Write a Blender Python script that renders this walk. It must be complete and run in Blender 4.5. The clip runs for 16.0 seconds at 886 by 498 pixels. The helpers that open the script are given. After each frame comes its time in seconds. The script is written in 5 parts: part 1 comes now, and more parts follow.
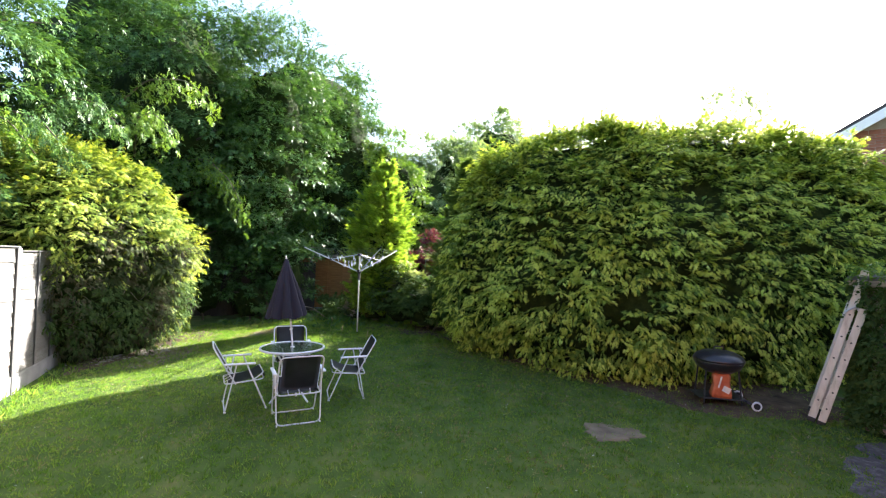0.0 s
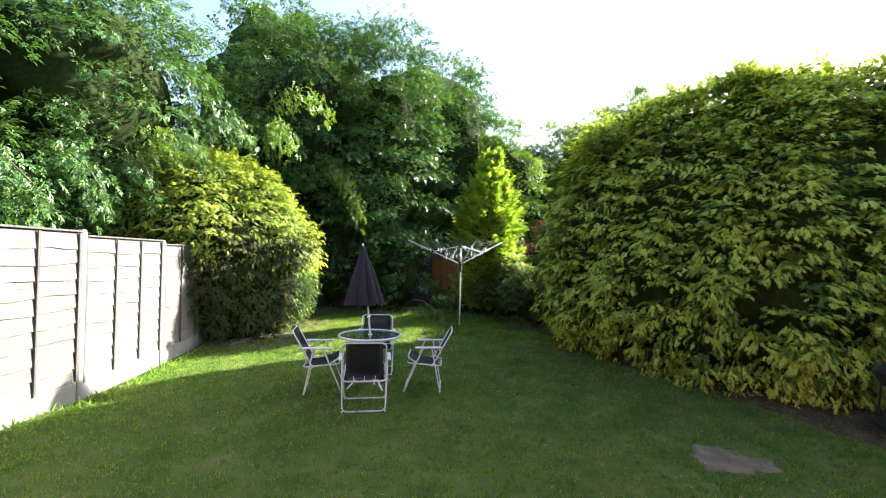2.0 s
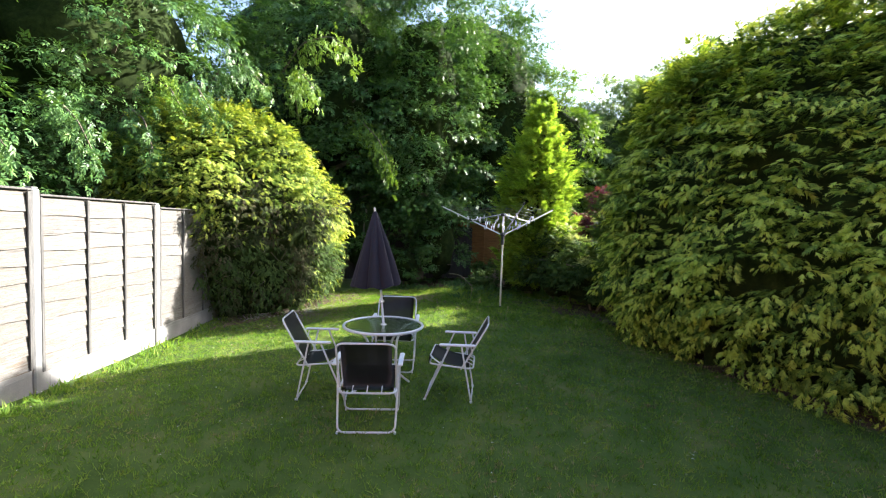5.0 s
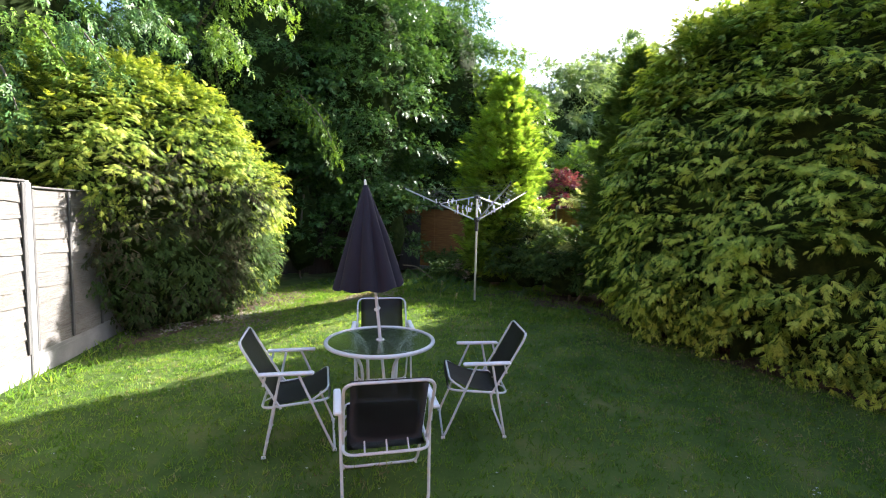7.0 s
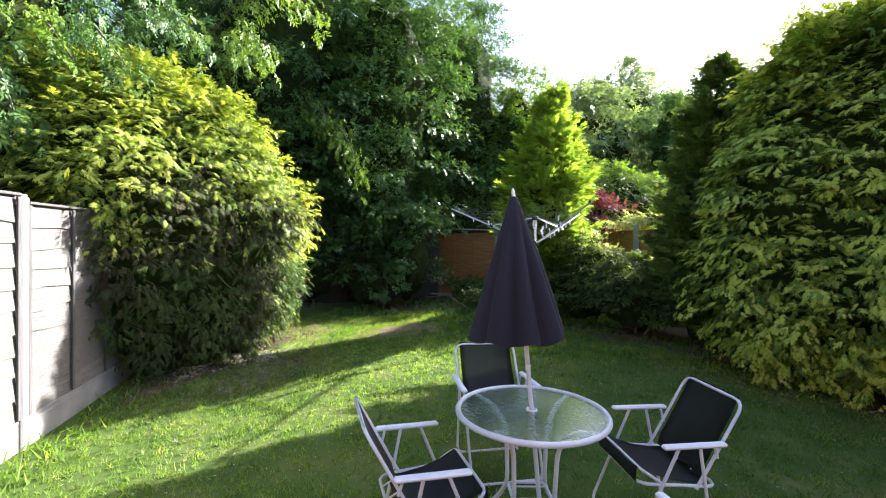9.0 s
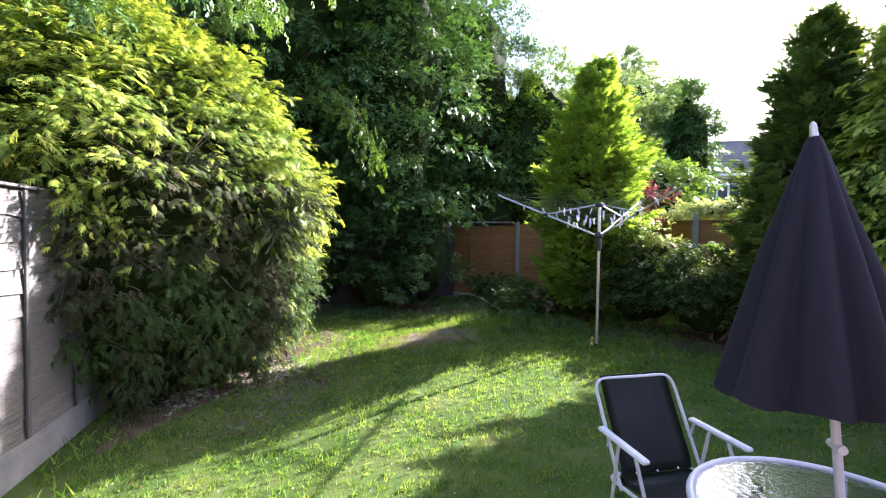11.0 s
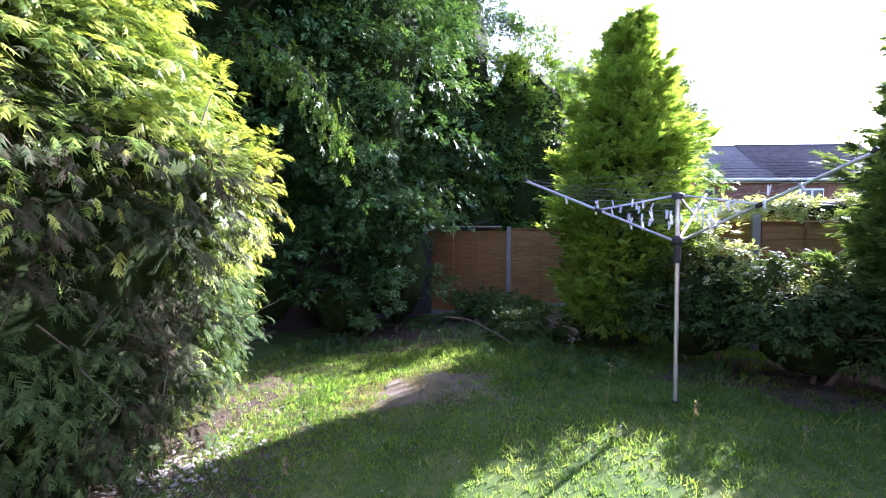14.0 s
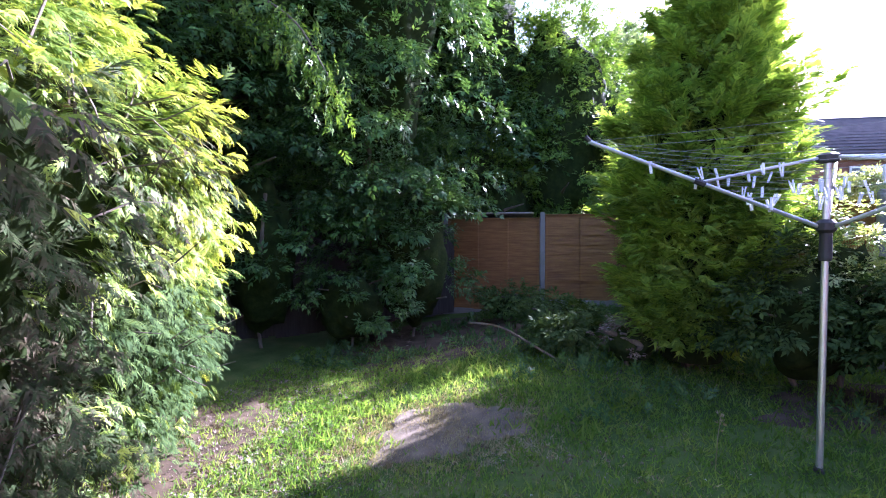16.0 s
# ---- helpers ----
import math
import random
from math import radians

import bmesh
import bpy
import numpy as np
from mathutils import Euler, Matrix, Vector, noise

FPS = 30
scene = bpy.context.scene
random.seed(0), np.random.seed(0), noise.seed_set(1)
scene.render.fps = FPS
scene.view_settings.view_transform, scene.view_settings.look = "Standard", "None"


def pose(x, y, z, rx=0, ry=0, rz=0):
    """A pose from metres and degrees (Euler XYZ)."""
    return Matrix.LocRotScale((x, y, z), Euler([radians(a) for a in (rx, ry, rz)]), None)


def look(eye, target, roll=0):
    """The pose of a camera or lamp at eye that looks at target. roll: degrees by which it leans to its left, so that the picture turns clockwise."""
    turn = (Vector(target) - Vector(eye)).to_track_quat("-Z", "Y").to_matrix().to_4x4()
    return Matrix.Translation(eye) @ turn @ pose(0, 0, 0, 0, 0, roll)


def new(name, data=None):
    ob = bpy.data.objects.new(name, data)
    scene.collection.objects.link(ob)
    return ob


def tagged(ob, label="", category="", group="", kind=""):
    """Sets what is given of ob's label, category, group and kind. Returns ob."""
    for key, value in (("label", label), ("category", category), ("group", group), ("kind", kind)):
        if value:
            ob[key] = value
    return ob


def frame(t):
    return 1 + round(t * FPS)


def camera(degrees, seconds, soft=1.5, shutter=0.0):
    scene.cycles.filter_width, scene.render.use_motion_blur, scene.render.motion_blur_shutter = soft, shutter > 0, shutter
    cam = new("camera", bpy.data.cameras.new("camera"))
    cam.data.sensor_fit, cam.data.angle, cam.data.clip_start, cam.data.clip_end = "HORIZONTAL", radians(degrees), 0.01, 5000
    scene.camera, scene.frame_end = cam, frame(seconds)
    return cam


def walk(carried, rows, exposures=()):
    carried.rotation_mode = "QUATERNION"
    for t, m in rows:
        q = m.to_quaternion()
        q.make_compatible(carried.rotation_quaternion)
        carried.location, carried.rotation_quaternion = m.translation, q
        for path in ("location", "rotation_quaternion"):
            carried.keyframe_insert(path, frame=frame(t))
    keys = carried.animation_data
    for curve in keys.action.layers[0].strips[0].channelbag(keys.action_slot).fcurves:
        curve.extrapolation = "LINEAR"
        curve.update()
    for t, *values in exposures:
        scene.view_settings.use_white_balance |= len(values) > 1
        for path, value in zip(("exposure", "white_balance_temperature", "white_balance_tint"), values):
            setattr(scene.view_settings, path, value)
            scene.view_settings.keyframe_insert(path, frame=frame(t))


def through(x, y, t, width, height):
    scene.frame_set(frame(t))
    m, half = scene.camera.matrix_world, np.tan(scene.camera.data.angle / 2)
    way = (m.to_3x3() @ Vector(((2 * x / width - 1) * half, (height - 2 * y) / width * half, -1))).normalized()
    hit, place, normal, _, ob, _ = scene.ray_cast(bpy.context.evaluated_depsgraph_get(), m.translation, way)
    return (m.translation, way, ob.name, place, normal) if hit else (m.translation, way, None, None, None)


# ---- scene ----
cam = camera(89.7, 16.0, soft=1.1)
PATH = [
    (0, (0.373, 0.278, 1.897), (0.289, 2.276, 1.948), 1.7),
    (0.5, (0.52, 0.434, 1.88), (0.338, 2.424, 1.953), 2.3),
    (1, (0.664, 0.574, 1.844), (0.328, 2.545, 1.899), 1.5),
    (1.5, (0.894, 0.691, 1.781), (0.362, 2.618, 1.83), 0.9),
    (2, (1.06, 0.898, 1.746), (0.383, 2.779, 1.777), 1.1),
    (2.5, (1.184, 1.148, 1.738), (0.385, 2.981, 1.722), 2.3),
    (3, (1.304, 1.378, 1.748), (0.384, 3.154, 1.712), 2.0),
    (3.2, (1.336, 1.468, 1.744), (0.393, 3.232, 1.712), 1.6),
    (5.3, (0.464, 2.404, 1.741), (-0.332, 4.235, 1.615), 2.2),
    (5.5, (0.347, 2.485, 1.727), (-0.392, 4.339, 1.597), 2.3),
    (6, (0.092, 2.673, 1.698), (-0.523, 4.57, 1.55), 2.0),
    (6.5, (-0.202, 2.89, 1.664), (-0.775, 4.798, 1.494), 0.9),
    (7, (-0.503, 3.074, 1.638), (-1.037, 4.996, 1.489), 1.2),
    (7.5, (-0.821, 3.235, 1.633), (-1.376, 5.153, 1.505), 0.7),
    (8, (-1.107, 3.393, 1.61), (-1.628, 5.321, 1.51), 1.0),
    (8.5, (-1.464, 3.529, 1.608), (-1.938, 5.472, 1.558), 1.4),
    (9, (-1.761, 3.693, 1.608), (-2.237, 5.635, 1.568), 1.1),
    (9.2, (-1.859, 3.802, 1.591), (-2.348, 5.741, 1.541), 0.9),
    (11.3, (-2.89, 4.79, 1.531), (-3.309, 6.744, 1.471), 0.7),
    (11.5, (-2.964, 4.922, 1.523), (-3.392, 6.875, 1.46), 0.5),
    (12, (-3.18, 5.257, 1.531), (-3.592, 7.214, 1.487), -0.3),
    (12.5, (-3.344, 5.586, 1.52), (-3.73, 7.549, 1.496), -1.1),
    (13, (-3.434, 5.896, 1.519), (-3.772, 7.867, 1.509), -1.2),
    (13.5, (-3.53, 6.237, 1.509), (-3.804, 8.219, 1.497), -0.2),
    (14, (-3.602, 6.535, 1.531), (-3.839, 8.521, 1.509), 0.5),
    (14.5, (-3.615, 6.896, 1.525), (-3.929, 8.871, 1.502), 0.4),
    (15, (-3.656, 7.171, 1.534), (-3.997, 9.142, 1.496), 0.3),
    (15.5, (-3.731, 7.506, 1.533), (-4.066, 9.477, 1.475), 0.3),
    (16, (-3.755, 7.769, 1.553), (-4.095, 9.738, 1.479), -0.2),
]
walk(cam, [(t, look(eye, target, roll)) for t, eye, target, roll in PATH], [(0, 2.9, 6250, 12), (3, 2.6, 6450, 10), (5.5, 2.58, 6350, 12), (9, 2.66, 6150, 17), (12.5, 2.85, 5600, 31), (16, 3.08, 5150, 43)])

# ---- light ----
world = bpy.data.worlds.new("sky")
scene.world = world
world.use_nodes = True
SUN_AZ, SUN_EL = radians(40), radians(26.5)      # azimuth from +y towards +x
wn = world.node_tree.nodes
sky = wn.new("ShaderNodeTexSky")
sky.sky_type, sky.sun_disc = "NISHITA", False
sky.sun_elevation, sky.sun_rotation = SUN_EL, SUN_AZ
sky.air_density, sky.dust_density = 1.0, 2.5
wn["Background"].inputs[1].default_value = 0.09
world.node_tree.links.new(sky.outputs[0], wn["Background"].inputs[0])
sun_data = bpy.data.lights.new("sun", "SUN")
sun_data.energy, sun_data.angle, sun_data.color = 5.0, radians(0.6), (1.0, 0.95, 0.86)
sun = new("sun", sun_data)
sun_way = Vector((math.sin(SUN_AZ) * math.cos(SUN_EL), math.cos(SUN_AZ) * math.cos(SUN_EL), math.sin(SUN_EL)))
sun.matrix_world = look(sun_way * 60, (0, 0, 0))

# ---- materials ----
def mat(name):
    m = bpy.data.materials.new(name)
    m.use_nodes = True
    return m, m.node_tree.nodes, m.node_tree.links, m.node_tree.nodes["Principled BSDF"]


def ramp(n, stops):
    r = n.new("ShaderNodeValToRGB")
    while len(r.color_ramp.elements) < len(stops):
        r.color_ramp.elements.new(0.5)
    for e, (p, c) in zip(r.color_ramp.elements, stops):
        e.position, e.color = p, (*c, 1)
    return r


def rough_paint(name, stops, scale=6.0, stretch=(1, 1, 1), rough=0.7, bump=0.2, fine=60.0, metal=0.0, per_object=0.0, spec=0.5):
    """A surface whose colour wanders over a ramp at two scales, with fine relief."""
    m, n, l, b = mat(name)
    co, mp = n.new("ShaderNodeTexCoord"), n.new("ShaderNodeMapping")
    mp.inputs["Scale"].default_value = stretch
    l.new(co.outputs["Object"], mp.inputs[0])
    a, f = n.new("ShaderNodeTexNoise"), n.new("ShaderNodeTexNoise")
    a.inputs["Scale"].default_value, a.inputs["Detail"].default_value = scale, 6
    f.inputs["Scale"].default_value, f.inputs["Detail"].default_value = fine, 4
    l.new(mp.outputs[0], a.inputs[0]), l.new(mp.outputs[0], f.inputs[0])
    mix = n.new("ShaderNodeMath")
    mix.operation = "MULTIPLY_ADD"
    l.new(f.outputs[0], mix.inputs[0])
    mix.inputs[1].default_value = 0.4
    l.new(a.outputs[0], mix.inputs[2])
    sub = n.new("ShaderNodeMath")
    sub.operation = "SUBTRACT"
    l.new(mix.outputs[0], sub.inputs[0])
    sub.inputs[1].default_value = 0.2
    src = sub
    if per_object:
        info, add = n.new("ShaderNodeObjectInfo"), n.new("ShaderNodeMath")
        add.operation = "MULTIPLY_ADD"
        l.new(info.outputs["Random"], add.inputs[0])
        add.inputs[1].default_value = per_object
        l.new(sub.outputs[0], add.inputs[2])
        src = add
    r = ramp(n, stops)
    l.new(src.outputs[0], r.inputs[0])
    l.new(r.outputs[0], b.inputs["Base Color"])
    b.inputs["Roughness"].default_value, b.inputs["Metallic"].default_value = rough, metal
    b.inputs["Specular IOR Level"].default_value = spec
    bp = n.new("ShaderNodeBump")
    bp.inputs["Strength"].default_value, bp.inputs["Distance"].default_value = bump, 0.01
    l.new(src.outputs[0], bp.inputs["Height"])
    l.new(bp.outputs[0], b.inputs["Normal"])
    return m


def leafy(name, stops, through=0.4, gloss=0.45, patch=1.2, spec=0.22, glow=1.25):
    """Leaves: colour varies from leaf to leaf and in wide patches; light passes through."""
    m, n, l, b = mat(name)
    geo, co, a = n.new("ShaderNodeNewGeometry"), n.new("ShaderNodeTexCoord"), n.new("ShaderNodeTexNoise")
    a.inputs["Scale"].default_value, a.inputs["Detail"].default_value = patch, 3
    l.new(co.outputs["Object"], a.inputs[0])
    k = n.new("ShaderNodeMath")
    k.operation = "MULTIPLY_ADD"
    l.new(geo.outputs["Random Per Island"], k.inputs[0])
    k.inputs[1].default_value = 0.5
    l.new(a.outputs[0], k.inputs[2])
    s = n.new("ShaderNodeMath")
    s.operation = "SUBTRACT"
    l.new(k.outputs[0], s.inputs[0])
    s.inputs[1].default_value = 0.25
    r = ramp(n, [(p, (c[0] * 0.9, c[1], c[2] * 1.3)) for p, c in stops])
    l.new(s.outputs[0], r.inputs[0])
    l.new(r.outputs[0], b.inputs["Base Color"])
    b.inputs["Roughness"].default_value = gloss
    b.inputs["Specular IOR Level"].default_value = spec
    t, mx = n.new("ShaderNodeBsdfTranslucent"), n.new("ShaderNodeMixShader")
    mul = n.new("ShaderNodeMix")
    mul.data_type, mul.blend_type = "RGBA", "MULTIPLY"
    mul.inputs[0].default_value = 1.0
    l.new(r.outputs[0], mul.inputs[6])
    mul.inputs[7].default_value = (glow * 1.1, glow, glow * 0.45, 1)
    l.new(mul.outputs[2], t.inputs[0])
    mx.inputs[0].default_value = through
    l.new(b.outputs[0], mx.inputs[1]), l.new(t.outputs[0], mx.inputs[2])
    l.new(mx.outputs[0], n["Material Output"].inputs[0])
    return m


GRASS = leafy("grass", [(0.12, (0.055, 0.12, 0.016)), (0.4, (0.12, 0.21, 0.03)), (0.65, (0.19, 0.265, 0.046)), (0.95, (0.31, 0.32, 0.1))], 0.55, 0.6, 2.4, 0.08, 1.5)
TURF = rough_paint("turf", [(0.25, (0.036, 0.066, 0.013)), (0.5, (0.064, 0.105, 0.024)), (0.68, (0.1, 0.125, 0.036)), (0.88, (0.16, 0.145, 0.065))], 2.2, rough=0.95, bump=0.6, fine=45, spec=0.08)
SOIL = rough_paint("soil", [(0.25, (0.04, 0.03, 0.02)), (0.5, (0.075, 0.056, 0.036)), (0.8, (0.13, 0.1, 0.064))], 5, rough=0.95, bump=0.8, fine=70, spec=0.1)
LITTER = leafy("dead_leaves", [(0.2, (0.08, 0.05, 0.03)), (0.5, (0.2, 0.13, 0.08)), (0.8, (0.38, 0.3, 0.22)), (1.0, (0.55, 0.5, 0.44))], 0.15, 0.7, 3)
STRAW = leafy("dry_grass", [(0.2, (0.2, 0.15, 0.07)), (0.6, (0.34, 0.28, 0.13)), (0.9, (0.45, 0.38, 0.2))], 0.3, 0.6, 3)
DRY_EARTH = rough_paint("dry_earth", [(0.25, (0.085, 0.068, 0.043)), (0.5, (0.14, 0.112, 0.072)), (0.8, (0.22, 0.175, 0.12))], 6, rough=0.95, bump=0.7, fine=70)
GRAVEL = rough_paint("dusty_gravel", [(0.25, (0.035, 0.033, 0.033)), (0.55, (0.075, 0.072, 0.072)), (0.8, (0.17, 0.165, 0.165))], 14, rough=0.95, bump=0.9, fine=60)
STONE = rough_paint("pale_stone", [(0.2, (0.16, 0.14, 0.12)), (0.7, (0.36, 0.33, 0.29))], 8, rough=0.8)
HEDGE = leafy("cypress", [(0.1, (0.055, 0.1, 0.016)), (0.4, (0.14, 0.22, 0.03)), (0.65, (0.26, 0.345, 0.046)), (0.9, (0.39, 0.46, 0.07))], 0.42, 0.5, 1.1)
GOLD = leafy("golden_cypress", [(0.1, (0.055, 0.1, 0.014)), (0.4, (0.14, 0.21, 0.026)), (0.7, (0.28, 0.35, 0.045)), (0.95, (0.43, 0.45, 0.08))], 0.35, 0.45, 1.4)
GOLD_TIP = leafy("golden_tips", [(0.1, (0.24, 0.3, 0.03)), (0.5, (0.44, 0.47, 0.06)), (0.9, (0.6, 0.6, 0.12))], 0.4, 0.45, 1.4)
HEDGE_TIP = leafy("cypress_tips", [(0.1, (0.29, 0.36, 0.045)), (0.5, (0.5, 0.56, 0.075)), (0.9, (0.65, 0.67, 0.12))], 0.42, 0.5, 1.0)
# dead brown sprays, darkened further to stand in for shade
BROWNED_SHADED = leafy("browned_shaded_cypress", [(0.1, (0.03, 0.045, 0.012)), (0.35, (0.045, 0.066, 0.016)), (0.55, (0.056, 0.058, 0.02)), (0.75, (0.08, 0.062, 0.026)), (0.92, (0.12, 0.085, 0.042))], 0.2, 0.7, 2.2, 0.1)
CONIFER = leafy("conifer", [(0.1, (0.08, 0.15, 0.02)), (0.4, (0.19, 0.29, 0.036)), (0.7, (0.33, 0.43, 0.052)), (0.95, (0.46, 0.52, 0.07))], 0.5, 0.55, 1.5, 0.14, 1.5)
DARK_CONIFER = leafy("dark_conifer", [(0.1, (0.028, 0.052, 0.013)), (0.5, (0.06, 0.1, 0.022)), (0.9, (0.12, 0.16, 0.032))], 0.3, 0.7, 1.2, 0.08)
CONIFER_MID = leafy("green_conifer", [(0.1, (0.05, 0.09, 0.022)), (0.5, (0.11, 0.17, 0.034)), (0.9, (0.2, 0.26, 0.05))], 0.4, 0.7, 1.2, 0.08)
LEAF = leafy("broad_leaf", [(0.1, (0.036, 0.08, 0.02)), (0.45, (0.066, 0.14, 0.032)), (0.75, (0.12, 0.21, 0.042)), (0.95, (0.19, 0.28, 0.06))], 0.3, 0.38, 0.5, 0.26, 1.1)
LEAF_LIGHT = leafy("light_leaf", [(0.1, (0.06, 0.12, 0.015)), (0.45, (0.12, 0.21, 0.025)), (0.8, (0.22, 0.32, 0.04))], 0.38, 0.42, 0.8, 0.2)
# paler leaf for far trees, distance haze painted into the colour
LEAF_FAR = leafy("hazed_leaf", [(0.1, (0.09, 0.14, 0.05)), (0.5, (0.17, 0.24, 0.09)), (0.9, (0.28, 0.34, 0.14))], 0.4, 0.5, 0.4)
LEAF_RED = leafy("red_leaf", [(0.1, (0.05, 0.014, 0.022)), (0.5, (0.13, 0.03, 0.045)), (0.9, (0.24, 0.085, 0.09))], 0.35, 0.6, 1, 0.1)
LEAF_PALE = leafy("pale_leaf", [(0.1, (0.16, 0.2, 0.05)), (0.5, (0.36, 0.4, 0.12)), (0.9, (0.6, 0.6, 0.28))], 0.4, 0.45, 2)
PETAL = leafy("petal", [(0.1, (0.4, 0.36, 0.36)), (0.9, (0.75, 0.7, 0.68))], 0.3, 0.6, 2)
BARK = rough_paint("bark", [(0.25, (0.05, 0.04, 0.03)), (0.5, (0.11, 0.09, 0.065)), (0.8, (0.2, 0.17, 0.13))], 8, (1, 1, 0.25), 0.9, 0.9, 60)
# near-black filler: the shade deep in foliage is put into this colour
SHADE = rough_paint("shaded_inside", [(0.3, (0.01, 0.018, 0.005)), (0.6, (0.022, 0.036, 0.009)), (0.85, (0.04, 0.056, 0.014))], 9, rough=0.95, bump=1.0, fine=40, spec=0.1)
WEATHERED = rough_paint("weathered_board", [(0.22, (0.02, 0.018, 0.016)), (0.38, (0.075, 0.068, 0.06)), (0.5, (0.125, 0.122, 0.118)), (0.62, (0.08, 0.066, 0.05)), (0.72, (0.15, 0.148, 0.144)), (0.92, (0.1, 0.078, 0.058))], 3.0, (1.0, 1.0, 18), 0.85, 0.45, 24, per_object=0.3)
BATTEN = rough_paint("grey_batten", [(0.2, (0.035, 0.033, 0.032)), (0.5, (0.075, 0.073, 0.07)), (0.8, (0.12, 0.117, 0.112))], 3, (14, 14, 1), 0.9, 0.4, 20)
CONCRETE = rough_paint("concrete", [(0.2, (0.13, 0.13, 0.128)), (0.5, (0.2, 0.198, 0.193)), (0.85, (0.27, 0.267, 0.26))], 3, rough=0.9, bump=0.3, fine=90)
FENCE_BROWN = rough_paint("stained_board", [(0.2, (0.1, 0.043, 0.014)), (0.5, (0.19, 0.088, 0.026)), (0.8, (0.28, 0.145, 0.046))], 2.2, (1.2, 1.2, 14), 0.8, 0.35, 22, per_object=0.12)
# near-black: the deep shade under the trees is put into the colour
FENCE_SHADED = rough_paint("shaded_board", [(0.2, (0.012, 0.011, 0.011)), (0.6, (0.03, 0.027, 0.024)), (0.9, (0.05, 0.045, 0.04))], 2.2, (10, 10, 1), 0.9, 0.35, 22, per_object=0.12)
SHED_BOARD = rough_paint("shed_board", [(0.2, (0.14, 0.11, 0.085)), (0.5, (0.27, 0.22, 0.17)), (0.8, (0.4, 0.34, 0.27))], 2.2, (1.2, 1.2, 14), 0.9, 0.4, 22, per_object=0.15)
FELT = rough_paint("roof_felt", [(0.2, (0.05, 0.05, 0.05)), (0.8, (0.13, 0.13, 0.12))], 4, rough=0.95, bump=0.5, fine=150)
WHITE_TUBE = rough_paint("white_enamel", [(0.2, (0.5, 0.53, 0.58)), (0.6, (0.62, 0.65, 0.7)), (0.9, (0.72, 0.74, 0.78))], 6, rough=0.35, bump=0.03, fine=30)
PLASTIC = rough_paint("white_plastic", [(0.2, (0.62, 0.65, 0.7)), (0.8, (0.76, 0.78, 0.82))], 9, rough=0.45, bump=0.05)
CORD = rough_paint("grey_cord", [(0.2, (0.16, 0.17, 0.18)), (0.8, (0.3, 0.31, 0.32))], 9, rough=0.6, bump=0.05)
ALU = rough_paint("aluminium", [(0.2, (0.5, 0.5, 0.51)), (0.8, (0.72, 0.72, 0.72))], 8, rough=0.4, bump=0.05, metal=0.85)
LADDER_ALU = rough_paint("dull_aluminium", [(0.2, (0.4, 0.36, 0.29)), (0.5, (0.6, 0.56, 0.48)), (0.85, (0.72, 0.68, 0.6))], 5, (4, 4, 1), 0.6, 0.1)
BLACK = rough_paint("black_enamel", [(0.2, (0.012, 0.012, 0.016)), (0.8, (0.035, 0.035, 0.045))], 7, rough=0.3, bump=0.05)
RUBBER = rough_paint("black_plastic", [(0.2, (0.015, 0.015, 0.015)), (0.8, (0.04, 0.04, 0.04))], 7, rough=0.6, bump=0.05)
CANOPY = rough_paint("navy_cloth", [(0.2, (0.005, 0.0045, 0.012)), (0.55, (0.009, 0.008, 0.02)), (0.9, (0.017, 0.015, 0.032))], 3, (1, 1, 0.4), 0.85, 0.25, 180)
ORANGE = rough_paint("orange_bag", [(0.3, (0.42, 0.09, 0.035)), (0.7, (0.6, 0.17, 0.07))], 7, rough=0.5, bump=0.6, fine=14)
PAPER = rough_paint("white_print", [(0.3, (0.6, 0.58, 0.55)), (0.7, (0.8, 0.78, 0.76))], 7, rough=0.6)
BRICK = rough_paint("brick", [(0.25, (0.16, 0.06, 0.04)), (0.5, (0.27, 0.11, 0.075)), (0.8, (0.36, 0.17, 0.12))], 4, rough=0.9, bump=0.3, fine=80, per_object=0.2)
MORTAR = rough_paint("mortar", [(0.3, (0.3, 0.25, 0.21)), (0.8, (0.42, 0.37, 0.32))], 9, rough=0.95, bump=0.3)
FAR_WALL = rough_paint("far_brickwork", [(0.3, (0.12, 0.05, 0.035)), (0.7, (0.24, 0.11, 0.08))], 3, rough=0.9, fine=20)
ROOF_TILE = rough_paint("roof_tile", [(0.25, (0.09, 0.085, 0.085)), (0.7, (0.18, 0.165, 0.16))], 3, rough=0.85, bump=0.3, per_object=0.0)
ROOF_DARK = rough_paint("dark_roof_tile", [(0.25, (0.035, 0.03, 0.032)), (0.7, (0.085, 0.07, 0.07))], 3, rough=0.9, bump=0.3)
UPVC = rough_paint("white_board", [(0.3, (0.74, 0.74, 0.74)), (0.8, (0.84, 0.84, 0.83))], 3, rough=0.4, bump=0.03)
WINDOW = rough_paint("dark_pane", [(0.3, (0.04, 0.05, 0.06)), (0.8, (0.1, 0.11, 0.12))], 0.8, rough=0.06, bump=0.0)


